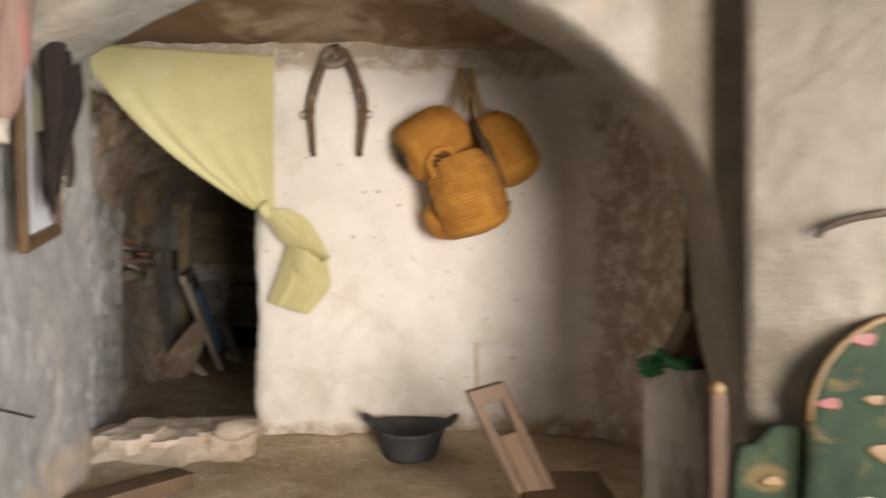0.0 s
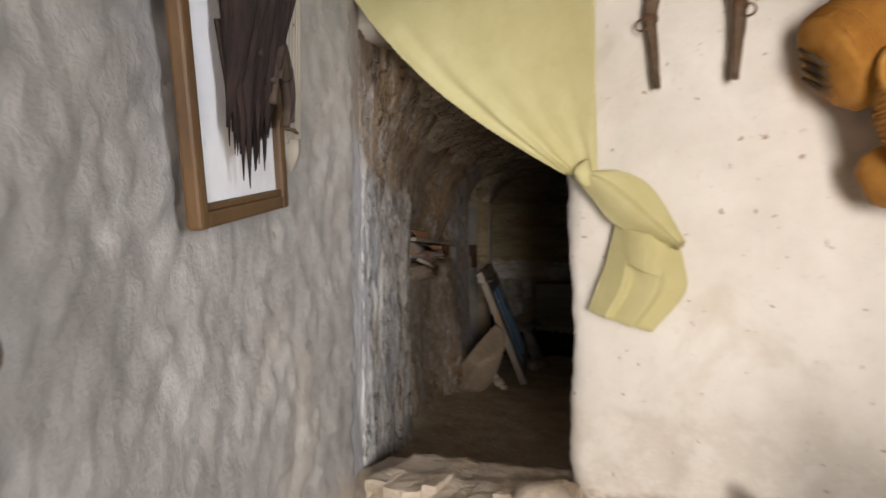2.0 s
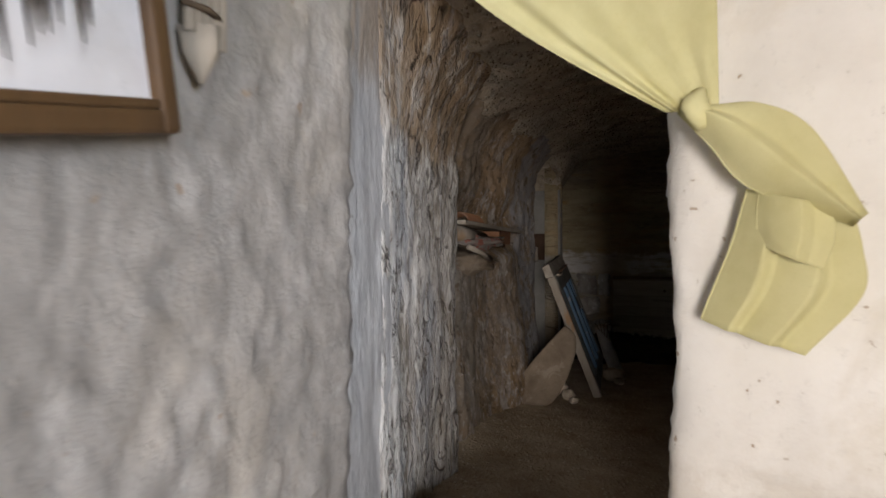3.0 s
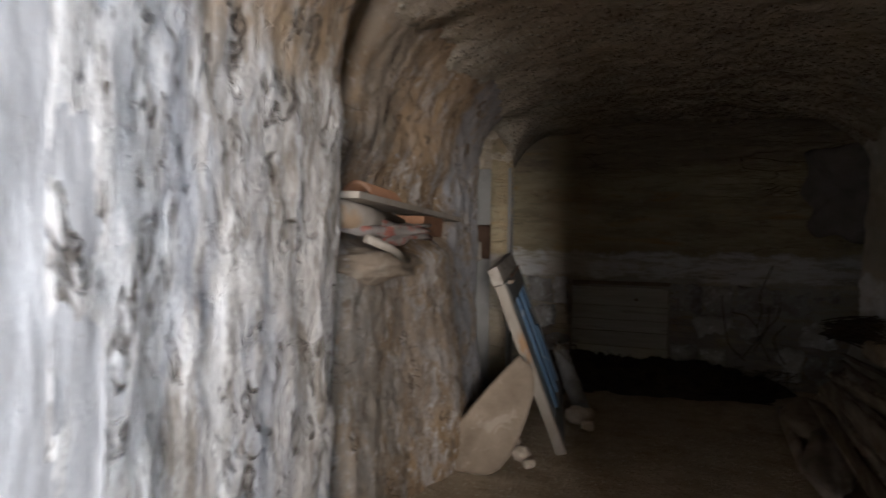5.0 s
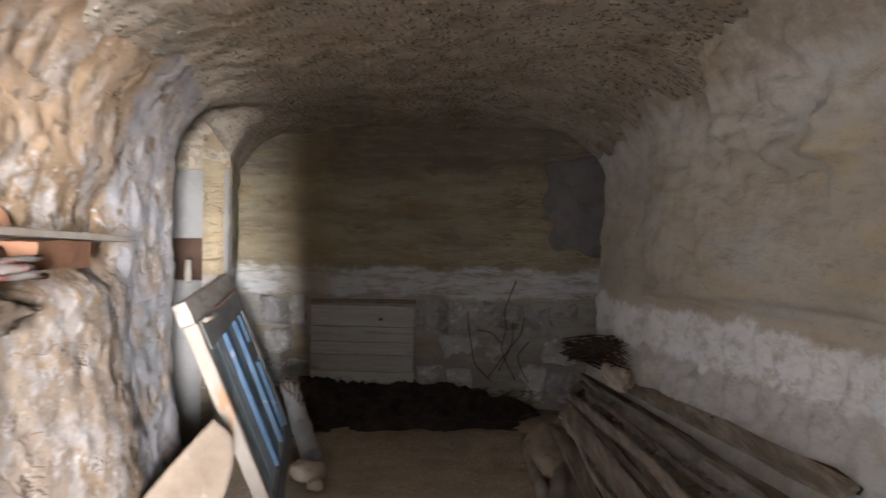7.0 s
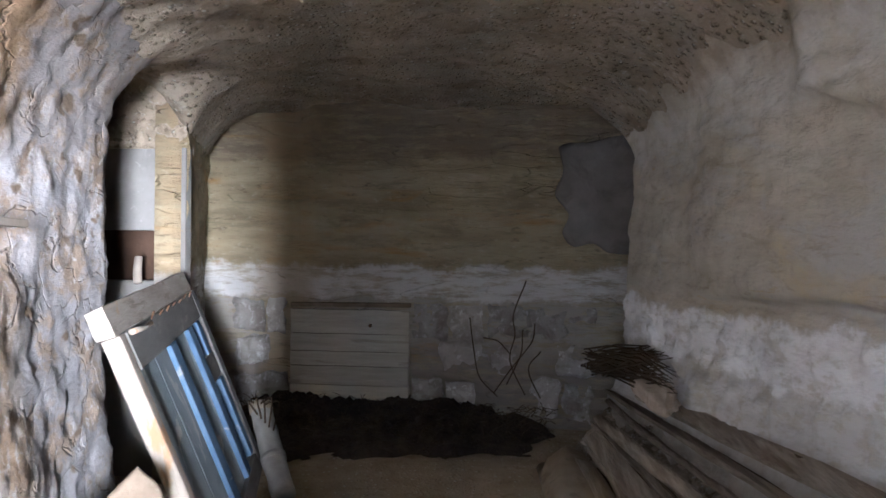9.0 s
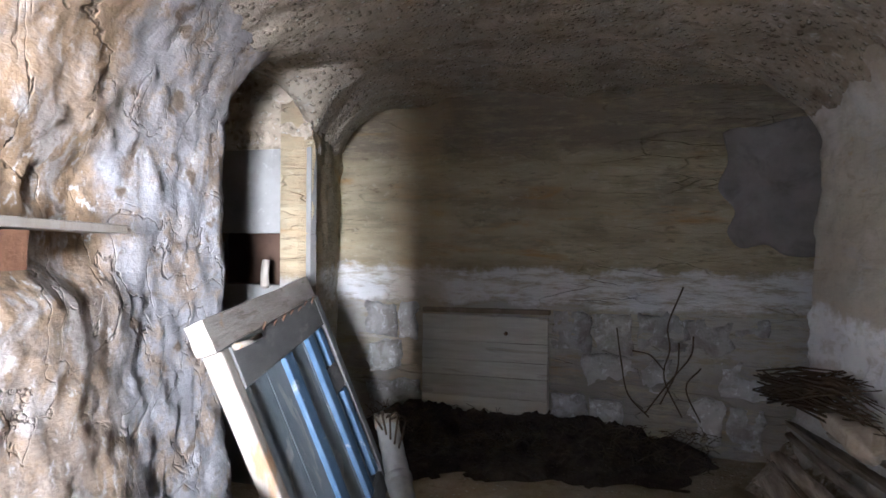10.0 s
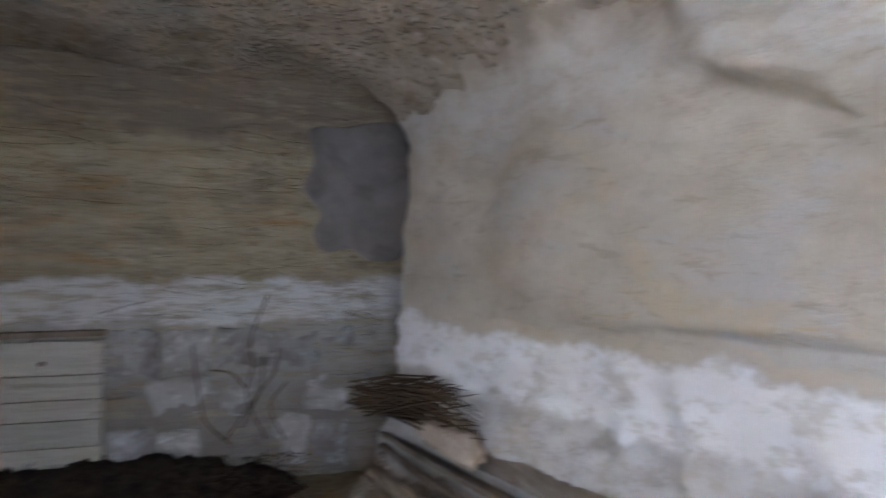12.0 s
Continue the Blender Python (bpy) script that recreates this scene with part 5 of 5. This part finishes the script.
# ---- things in the cave ----
def old_door():
    t = thing("old_door", "worn blue-painted plank door lying on its side against the rock", "door", (-2.5, 7.2, 0.03))
    TL, BL, TR = Vector((-2.645, 6.73, 0.92)), Vector((-2.36, 6.93, 0.03)), Vector((-3.02, 7.93, 0.975))
    u, v = TR - TL, BL - TL
    n = v.cross(u).normalized()
    if n.x < 0:
        n = -n
    uu, vv = u.normalized(), v.normalized()
    H, L = v.length, u.length

    def slat(name, f, w, d0, d1, base, deep, material, label="", bevel=0.004, rough=0.0):
        o = TL + u * f + vv * d0 + n * base
        return part(name, board(name, o, uu * w, vv * (d1 - d0), n * deep, material, 0 if rough else bevel, rough, 5 if rough else 0), t, label)

    slat("stile", 0.0, 0.06, 0.0, H * 1.03, -0.055, 0.06, PALEWOOD, "flaked pale stile with rust stains", 0.008)
    f = 0.052
    for w, tone in ((0.27, BLUEPAINT), (0.26, BLUEPAINT), (0.25, BLUEPAINT), (0.25, BLUEPAINT), (0.11, BLUEPAINT)):
        slat("panel_board", f, w - 0.006, 0.02, H, -0.035, 0.016, tone, "dull blue-grey board" if f < 0.1 else "", 0.003)
        f += w / L
    slat("inner_stile", 0.050, 0.05, 0.13, H - 0.05, -0.019, 0.018, BLUEPAINT, "", 0.006)
    slat("batten", 0.40, 0.105, 0.135, H - 0.09, -0.019, 0.022, DEEPBLUE, "raised blue batten worn to the wood", 0.008)
    slat("batten", 0.68, 0.095, 0.135, H - 0.09, -0.019, 0.024, DEEPBLUE, "raised blue batten worn to the wood", 0.008)
    slat("batten", 0.84, 0.07, 0.135, 0.30, -0.03, 0.035, DEEPBLUE, "", 0.006)
    slat("cross_rail", 0.76, 0.22, 0.30, 0.42, -0.03, 0.03, GREYBOARD, "", 0.005)
    slat("batten", 0.84, 0.07, 0.425, H - 0.12, -0.03, 0.04, DEEPBLUE, "bright blue short batten", 0.006)
    slat("stile", 0.935, 0.08, 0.0, H, -0.05, 0.06, GREYBOARD, "", 0.006)
    slat("top_rail", 0.050, L * 0.882, 0.0, 0.13, -0.019, 0.028, GREYBOARD, "grey top rail with a row of nails", 0.005)
    slat("bottom_rail", 0.050, L * 0.882, H - 0.09, H, -0.019, 0.026, GREYBOARD, "", 0.005)
    c = thing("loose_board", "grey weathered board lying along the door top", "board", tuple(TL))
    cap = part("plank", board("plank", TL - uu * 0.03 - vv * 0.10 - n * 0.055, u * 0.98 + uu * 0.03, vv * 0.095 + uu * 0.004, n * 0.055, SOFTBOARD, 0, 0.006, 6), c)
    rnd = random.Random(21)
    for k in range(7):
        q = TL + u * (0.30 + 0.095 * k) + vv * (0.008 + 0.012 * rnd.random()) + n * 0.006
        part("nail", tube_mesh("nail", [q, q + n * 0.02 - vv * (0.012 + 0.02 * rnd.random()) + uu * 0.01 * (rnd.random() - 0.5)], 0.004, IRON, 6), cap, "bent rusty nail")
    g = thing("wood_splinter", "pale broken splinter of wood on the door", "splinter", tuple(TL + u * 0.15))
    part("stick", tube_mesh("stick", [TL + uu * 0.05 + vv * 0.004 + n * 0.025, TL + uu * 0.14 + vv * 0.012 + n * 0.04, TL + uu * 0.25 + vv * 0.012 + n * 0.035], [0.010, 0.007, 0.009], PALEWOOD, 7, 0.3), g)


old_door()
slab = thing("stone_slab", "broken flat brown slab leaning at the wall foot", "slab", (-2.6, 6.5, 0.03))
part("slab_body", plate("slab_body", [(-2.53, 6.64, 0.56), (-2.62, 6.58, 0.45), (-2.74, 6.48, 0.28), (-2.88, 6.34, 0.04), (-2.72, 6.34, 0.03), (-2.54, 6.42, 0.04), (-2.44, 6.55, 0.30), (-2.44, 6.62, 0.48)], (0.6, -0.7, 0.35), SLAB, 0.035), slab)

# niche shelf
def shelf_things():
    tile = thing("roof_tile", "curved orange roof tile lying in the rock niche", "tile", (-2.75, 5.7, 1.25))
    verts, faces = [], []
    for s in (0, 1):
        for i in range(14):
            a = math.pi * i / 13
            for k in (0, 1):
                r = 0.095 - 0.014 * s
                verts.append((-2.70 - 0.17 * k + r * math.cos(a) * 0.6, 5.42 + 0.50 * k + r * math.cos(a) * 0.3, 1.27 + r * 0.95 * math.sin(a)))
    for i in range(13):
        faces.append((2 * i, 2 * i + 1, 2 * i + 3, 2 * i + 2))
        faces.append((28 + 2 * i, 28 + 2 * i + 2, 28 + 2 * i + 3, 28 + 2 * i + 1))
        for k in (0, 1):
            faces.append((2 * i + k, 2 * i + 2 + k, 28 + 2 * i + 2 + k, 28 + 2 * i + k))
    part("tile_shell", mesh_of("tile_shell", verts, faces, TERRACOTTA), tile)
    b = thing("niche_plank", "split pale wooden board in the rock niche", "board", (-2.75, 5.9, 1.24))
    part("plank", board("plank", (-2.50, 5.14, 1.275), (-0.34, 1.46, -0.03), (-0.13, -0.03, 0.0), (0, 0, 0.022), PALEWOOD, 0.003), b)
    k = thing("clay_block", "broken reddish clay brick in the rock niche", "brick", (-2.85, 6.2, 1.18))
    part("brick_body", board("brick_body", (-2.66, 5.85, 1.165), (-0.11, 0.40, 0.0), (-0.12, -0.03, 0), (0, 0, 0.085), TERRACOTTA, 0, 0.008, 4), k)
    w = thing("dark_timber", "dark weathered timber at the back of the niche", "timber", (-2.7, 5.3, 1.2))
    part("beam", tube_mesh("beam", [(-2.56, 5.05, 1.235), (-2.65, 5.4, 1.225), (-2.75, 5.8, 1.21)], [0.05, 0.05, 0.035], GREYWOOD, 10, 0.3), w)
    r = thing("patterned_rag", "crumpled red and grey patterned rag on the niche edge", "rag", (-2.62, 5.5, 1.17))
    part("cloth", rock("cloth", (-2.61, 5.52, 1.18), (0.05, 0.26, 0.035), RAG, 7, 4, 0.8), r)
    p = thing("rock_ledge", "smooth grey mortar ledge under the niche", "ledge", (-2.62, 5.4, 1.0))
    part("mortar", rock("mortar", (-2.70, 5.50, 1.05), (0.09, 0.36, 0.06), SLAB, 9, 4, 0.4), p)
    s = thing("pale_stick", "peeled pale stick on the niche ledge", "stick", (-2.58, 5.5, 1.1))
    part("stick", tube_mesh("stick", [(-2.56, 5.28, 1.15), (-2.565, 5.45, 1.115), (-2.575, 5.57, 1.075)], [0.016, 0.015, 0.017], PALEWOOD, 8, 0.3), s)


shelf_things()

# pale boarded panel on the back wall
panel = thing("boarded_panel", "weathered pale boards set into the back wall", "panel", (-2.6, 9.3, 0.4))
z = 0.15
for h in (0.10, 0.13, 0.10, 0.12, 0.165):
    part("plank", board("plank", (-3.0 + 0.01 * h, 9.29, z), (0.82, -0.005, 0.006), (0, 0.06, 0), (0, 0, h - 0.006), PANELWOOD, 0, 0.004, 6), panel)
    z += h
part("edge_strip", board("edge_strip", (-3.0, 9.285, 0.775), (0.83, 0, 0.01), (0, 0.05, 0), (0, 0, 0.03), SLAB, 0.006), panel)
part("nail", tube_mesh("nail", [(-2.44, 9.29, 0.66), (-2.44, 9.27, 0.66)], 0.012, IRON, 6), panel)
patch = thing("mortar_patch", "dark grey mortar patch on the back wall", "mortar patch", (-1.0, 9.3, 1.5))
part("mortar", plate("mortar", [(-1.20, 9.31, 1.86), (-1.10, 9.31, 1.91), (-1.0, 9.30, 1.89), (-0.7, 9.28, 1.92), (-0.6, 9.27, 1.5), (-0.68, 9.28, 1.2), (-0.86, 9.29, 1.17), (-0.97, 9.29, 1.23), (-1.10, 9.30, 1.21), (-1.17, 9.30, 1.30), (-1.13, 9.31, 1.42), (-1.22, 9.31, 1.55), (-1.17, 9.31, 1.70)], (0, -1, 0), GREYPLASTER, 0.03), patch)


def heap():
    n, m = 90, 40
    verts, faces = [], []
    for i in range(n):
        for j in range(m):
            x, y = -3.6 + 2.75 * i / (n - 1), 8.30 + 1.1 * j / (m - 1)
            e = step01(x, -3.5, -3.05) * (1 - step01(x + 0.2 * fbm((x, y, 9), 3), -1.9, -1.1)) * step01(y + 0.25 * fbm((x, y, 3), 2.6) + 0.06 * fbm((x, y, 3), 11), 8.35, 9.25)
            z = 0.02 + 0.15 * e + 0.06 * e * fbm((x, y, 1), 6) + 0.035 * fbm((x, y, 1), 22) * e - 0.05 * (1 - min(1, e * 8))
            verts.append((x, y, z))
    for i in range(n - 1):
        for j in range(m - 1):
            a = i * m + j
            faces.append((a, a + m, a + m + 1, a + 1))
    tagged(new("soil_heap", mesh_of("soil_heap", verts, faces, SOIL)), "dark heap of soil and rotted straw by the back wall", "soil heap", kind="stuff")


heap()
straw_v, straw_f = [], []
rnd = random.Random(8)
for i in range(700):
    x, y = -3.25 + 2.0 * rnd.random(), 8.75 + 0.5 * rnd.random()
    z = 0.03 + 0.10 * step01(y, 8.5, 9.2) + 0.03 * rnd.random()
    a, l = rnd.random() * 6.28, 0.03 + 0.07 * rnd.random()
    d = Vector((math.cos(a) * l, math.sin(a) * l * 0.5, (rnd.random() - 0.25) * l))
    v, f = tube([Vector((x, y, z)), Vector((x, y, z)) + d * 0.5 + Vector((0, 0, 0.01)), Vector((x, y, z)) + d], 0.0022, 3)
    b = len(straw_v)
    straw_v += v
    straw_f += [tuple(k + b for k in q) for q in f]
tagged(new("soil_straw", mesh_of("soil_straw", straw_v, straw_f, TWIG)), "dark rotted straw and roots on the soil heap", "straw", kind="stuff")

pipe = thing("clay_pipe", "bent grey pipe with frayed wire at its mouth", "pipe", (-2.6, 8.0, 0.03))
part("tube", tube_mesh("tube", [(-2.50, 7.80, 0.05), (-2.60, 7.94, 0.15), (-2.69, 8.06, 0.27), (-2.74, 8.12, 0.36)], [0.055, 0.056, 0.056, 0.052], PIPE, 16, 0.08, 1, 0, 6), pipe)
part("collar", tube_mesh("collar", [(-2.605, 7.95, 0.155), (-2.62, 7.97, 0.175)], 0.062, PIPE, 16), pipe)
part("mouth", tube_mesh("mouth", [(-2.735, 8.115, 0.35), (-2.75, 8.135, 0.385)], 0.060, GREYWOOD, 14, 0.2), pipe)
for k in range(5):
    part("wire", tube_mesh("wire", [(-2.74, 8.10, 0.38), (-2.78 + 0.04 * k, 8.05, 0.42 + 0.02 * (k % 2)), (-2.72 + 0.02 * k, 8.02, 0.36 - 0.02 * k)], 0.005, TWIG, 5, 0, 1, k, 4), pipe)
foot = thing("foot_stones", "few pale stones beside the leaning door", "stones", (-2.45, 7.55, 0.03))
for p, s in (((-2.44, 7.55, 0.06), (0.09, 0.07, 0.06)), ((-2.36, 7.42, 0.04), (0.04, 0.03, 0.03)), ((-2.52, 6.70, 0.05), (0.05, 0.05, 0.04)), ((-2.45, 6.62, 0.03), (0.03, 0.04, 0.025)), ((-2.62, 6.78, 0.08), (0.06, 0.06, 0.05))):
    part("stone", rock("stone", p, s, RUBBLE, p[0] * 3, 3), foot)


# bank of crumbled plaster under the poles
def rubble_bank():
    nx, ny = 34, 120
    verts, faces = [], []
    line = resample(RIGHT_CAVE[1:8], 0.03)
    for j in range(ny):
        p = line[round(j * (len(line) - 1) / (ny - 1))]
        for i in range(nx):
            d = -0.06 + 0.72 * i / (nx - 1)
            x, y = p.x - d * 0.96, p.y - d * 0.28
            w = 0.05 * fbm((x, y, 2), 5) + 0.022 * fbm((x, y, 7), 18, 3)
            z = 0.34 * (1 - step01(d, 0.0, 0.45)) * (0.75 + 0.25 * step01(y, 5.5, 7.5)) + w - 0.10 * step01(d, 0.48, 0.66) + 0.03
            verts.append((x, y, z))
    for j in range(ny - 1):
        for i in range(nx - 1):
            a = j * nx + i
            faces.append((a, a + nx, a + nx + 1, a + 1))
    tagged(new("rubble_bank", mesh_of("rubble_bank", verts, faces, BANK)), "bank of crumbled plaster and earth under the poles", "rubble", kind="stuff")
    rnd = random.Random(14)
    cv, cf = [], []
    for i in range(420):
        v = Vector(verts[rnd.randrange(len(verts))])
        r = 0.006 + 0.022 * rnd.random() ** 3
        b = len(cv)
        for dx, dy, dz in ((1, 0, 0), (-1, 0.2, 0), (0, 1, 0.1), (0.1, -1, 0), (0, 0, 0.8), (0, 0, -0.8)):
            cv.append((v.x + r * dx * (0.6 + 0.8 * rnd.random()), v.y + r * dy * (0.6 + 0.8 * rnd.random()), v.z + r * 0.3 + r * dz))
        cf += [(b + p, b + q, b + k) for p, q, k in ((0, 2, 4), (2, 1, 4), (1, 3, 4), (3, 0, 4), (2, 0, 5), (1, 2, 5), (3, 1, 5), (0, 3, 5))]
    tagged(new("bank_crumbs", mesh_of("bank_crumbs", cv, cf, RUBBLE, False)), "loose pale plaster crumbs on the rubble bank", "rubble", kind="stuff")


rubble_bank()


# logs and planks along the right wall
def logs():
    rows = [((-0.93, 8.45, 0.42), (-0.50, 6.2, 0.46), 0.050), ((-1.02, 8.35, 0.33), (-0.66, 6.1, 0.36), 0.042), ((-1.08, 8.20, 0.27), (-0.80, 6.0, 0.27), 0.038),
            ((-0.98, 8.30, 0.25), (-0.58, 6.0, 0.28), 0.050), ((-1.12, 8.05, 0.18), (-0.93, 6.1, 0.15), 0.045), ((-0.90, 8.0, 0.20), (-0.50, 5.7, 0.17), 0.060), ((-0.84, 8.15, 0.50), (-0.36, 6.3, 0.52), 0.038),
            ((-0.97, 8.42, 0.39), (-0.60, 6.2, 0.42), 0.022), ((-1.06, 8.30, 0.31), (-0.74, 6.1, 0.33), 0.020), ((-1.10, 8.12, 0.24), (-0.86, 6.0, 0.22), 0.024)]
    for i, (a, b, r) in enumerate(rows):
        t = thing("log", ("long weathered grey pole stacked along the pale rock wall", "split brown pole stacked along the pale rock wall")[i % 2], "log", a, "stacked poles")
        a, b = Vector(a), Vector(b)
        pts = [a.lerp(b, k / 14) + Vector((0.025 * fbm((i, k * 0.25, 0), 1.3), 0, 0.025 * fbm((i, k * 0.25, 5), 1.3))) for k in range(15)]
        if i % 2:
            part("pole", tube_mesh("pole", pts, [r * 0.72 * (1 - 0.25 * k / 14) for k in range(15)], LOGWOOD, 9, 0.6, 0.75, i * 3.0), t)
            part("cut_end", tube_mesh("cut_end", [pts[0] + Vector((0, 0.012, 0)), pts[0]], r * 0.6, PALEWOOD, 9, 0.2, 0.8), t, "pale sawn end")
        else:
            d = b - a
            side = Vector((0.85, 0.1, 0.45 if i % 4 else -0.30)).normalized() * r * 2.2
            part("split_face", board("split_face", a - side * 0.5, d, side, Vector((-0.3, 0, 0.9)) * r * 0.55, LOGWOOD, 0, 0.010, 7), t)
            part("bark_edge", tube_mesh("bark_edge", [p + side * 0.5 for p in pts], [r * 0.30] * 15, TWIG, 7, 0.7, 0.7, i * 2.0), t, "dark bark edge")
    t = thing("stone_block", "long pale crumbling stone block behind the poles", "stone block", (-0.8, 8.1, 0.5))
    part("block", rock("block", (-0.80, 8.12, 0.53), (0.09, 0.36, 0.065), RUBBLE, 2, 4, 0.25), t)
    t = thing("flat_stone", "large pale flat stone on the cave floor", "stone", (-1.2, 8.0, 0.1))
    part("stone_body", rock("stone_body", (-1.18, 8.02, 0.10), (0.14, 0.46, 0.09), PALESTONE, 4, 4, 0.2, 0.0), t)
    t = thing("bark_slab", "brown split bark slab on the cave floor", "bark", (-1.2, 7.3, 0.1))
    part("bark", rock("bark", (-1.10, 7.35, 0.06), (0.11, 0.60, 0.09), GREYWOOD, 8, 4, 0.3, 0.0), t)
    part("edge", tube_mesh("edge", [(-1.32, 8.3, 0.08), (-1.28, 7.8, 0.07), (-1.22, 7.2, 0.06), (-1.12, 6.7, 0.06)], [0.03, 0.035, 0.035, 0.02], GREYWOOD, 8, 0.4, 0.7), t)


logs()


def twig_bundle():
    t = thing("twig_brush", "dark bundle of dry twigs lying on the poles", "twigs", (-0.9, 8.3, 0.62))
    rnd = random.Random(3)
    for i in range(90):
        a = Vector((-1.10 + 0.14 * rnd.random(), 8.62 - 0.30 * rnd.random(), 0.54 + 0.12 * rnd.random()))
        b = Vector((-0.82 + 0.06 * rnd.random(), 8.22 - 0.45 * rnd.random() ** 2, 0.64 + 0.16 * (rnd.random() - 0.4)))
        m = a.lerp(b, 0.3 + 0.4 * rnd.random()) + Vector((0.04 * (rnd.random() - 0.5), 0, 0.10 * (rnd.random() - 0.5)))
        part("twig", tube_mesh("twig", [a, m, b], [0.004, 0.006, 0.002], TWIG, 5, 0.3, 1, i), t)


twig_bundle()


def roots():
    t = thing("dry_roots", "thin dry roots climbing the back wall", "roots", (-1.5, 9.28, 0.2))
    for pts in ([(-1.58, 9.26, 0.22), (-1.70, 9.28, 0.34), (-1.74, 9.29, 0.52), (-1.77, 9.30, 0.73)], [(-1.40, 9.24, 0.24), (-1.50, 9.28, 0.45), (-1.47, 9.29, 0.62), (-1.48, 9.30, 0.76), (-1.40, 9.30, 0.98)],
                [(-1.60, 9.24, 0.25), (-1.48, 9.26, 0.42), (-1.36, 9.28, 0.58), (-1.34, 9.29, 0.70)], [(-1.30, 9.24, 0.22), (-1.38, 9.27, 0.40), (-1.30, 9.28, 0.52)], [(-1.50, 9.26, 0.5), (-1.58, 9.28, 0.58), (-1.68, 9.28, 0.60)],
                [(-1.52, 9.26, 0.3), (-1.43, 9.27, 0.5), (-1.42, 9.28, 0.66)]):
        part("root", tube_mesh("root", pts, 0.0045, TWIG, 6, 0.4, 1, pts[0][0], 5), t)


roots()


# lime-crusted blocks low in the back wall
def back_blocks():
    rnd = random.Random(17)
    rows = ((0.585, 0.835, -3.42, -0.92, 0.17, 0.16), (0.345, 0.565, -3.40, -0.92, 0.18, 0.18), (0.06, 0.325, -3.40, -0.95, 0.2, 0.2))
    for z0, z1, xa, xb, w0, w1 in rows:
        x = xa
        while x < xb - 0.08:
            w = min(w0 + w1 * rnd.random(), xb - x)
            gap, dz0, dz1, dy = 0.008 + 0.03 * rnd.random(), 0.03 * rnd.random(), 0.035 * rnd.random(), 0.02 * rnd.random()
            if x < -3.04 < x + w:
                w = -3.035 - x
            keep = z0 > 0.84 or x + w < -3.02 or x > -2.165
            if z0 < 0.84 and -3.04 < x < -2.165:
                x = -2.155
                continue
            if keep and w > 0.05 and rnd.random() < 0.92:
                part("stone", board("stone", (x, 9.30 + dy, z0 + dz0), (w - gap, 0.03 * (rnd.random() - 0.5), 0.05 * (rnd.random() - 0.5)), (0, 0.10, 0), (0.02 * (rnd.random() - 0.5), 0, z1 - z0 - dz0 - dz1), LIMEBLOCK, 0, 0.03, 6), wall_cave_back)
            x += w
    for ob in wall_cave_back.children:
        ob.data.polygons.foreach_set("use_smooth", [True] * len(ob.data.polygons))


back_blocks()
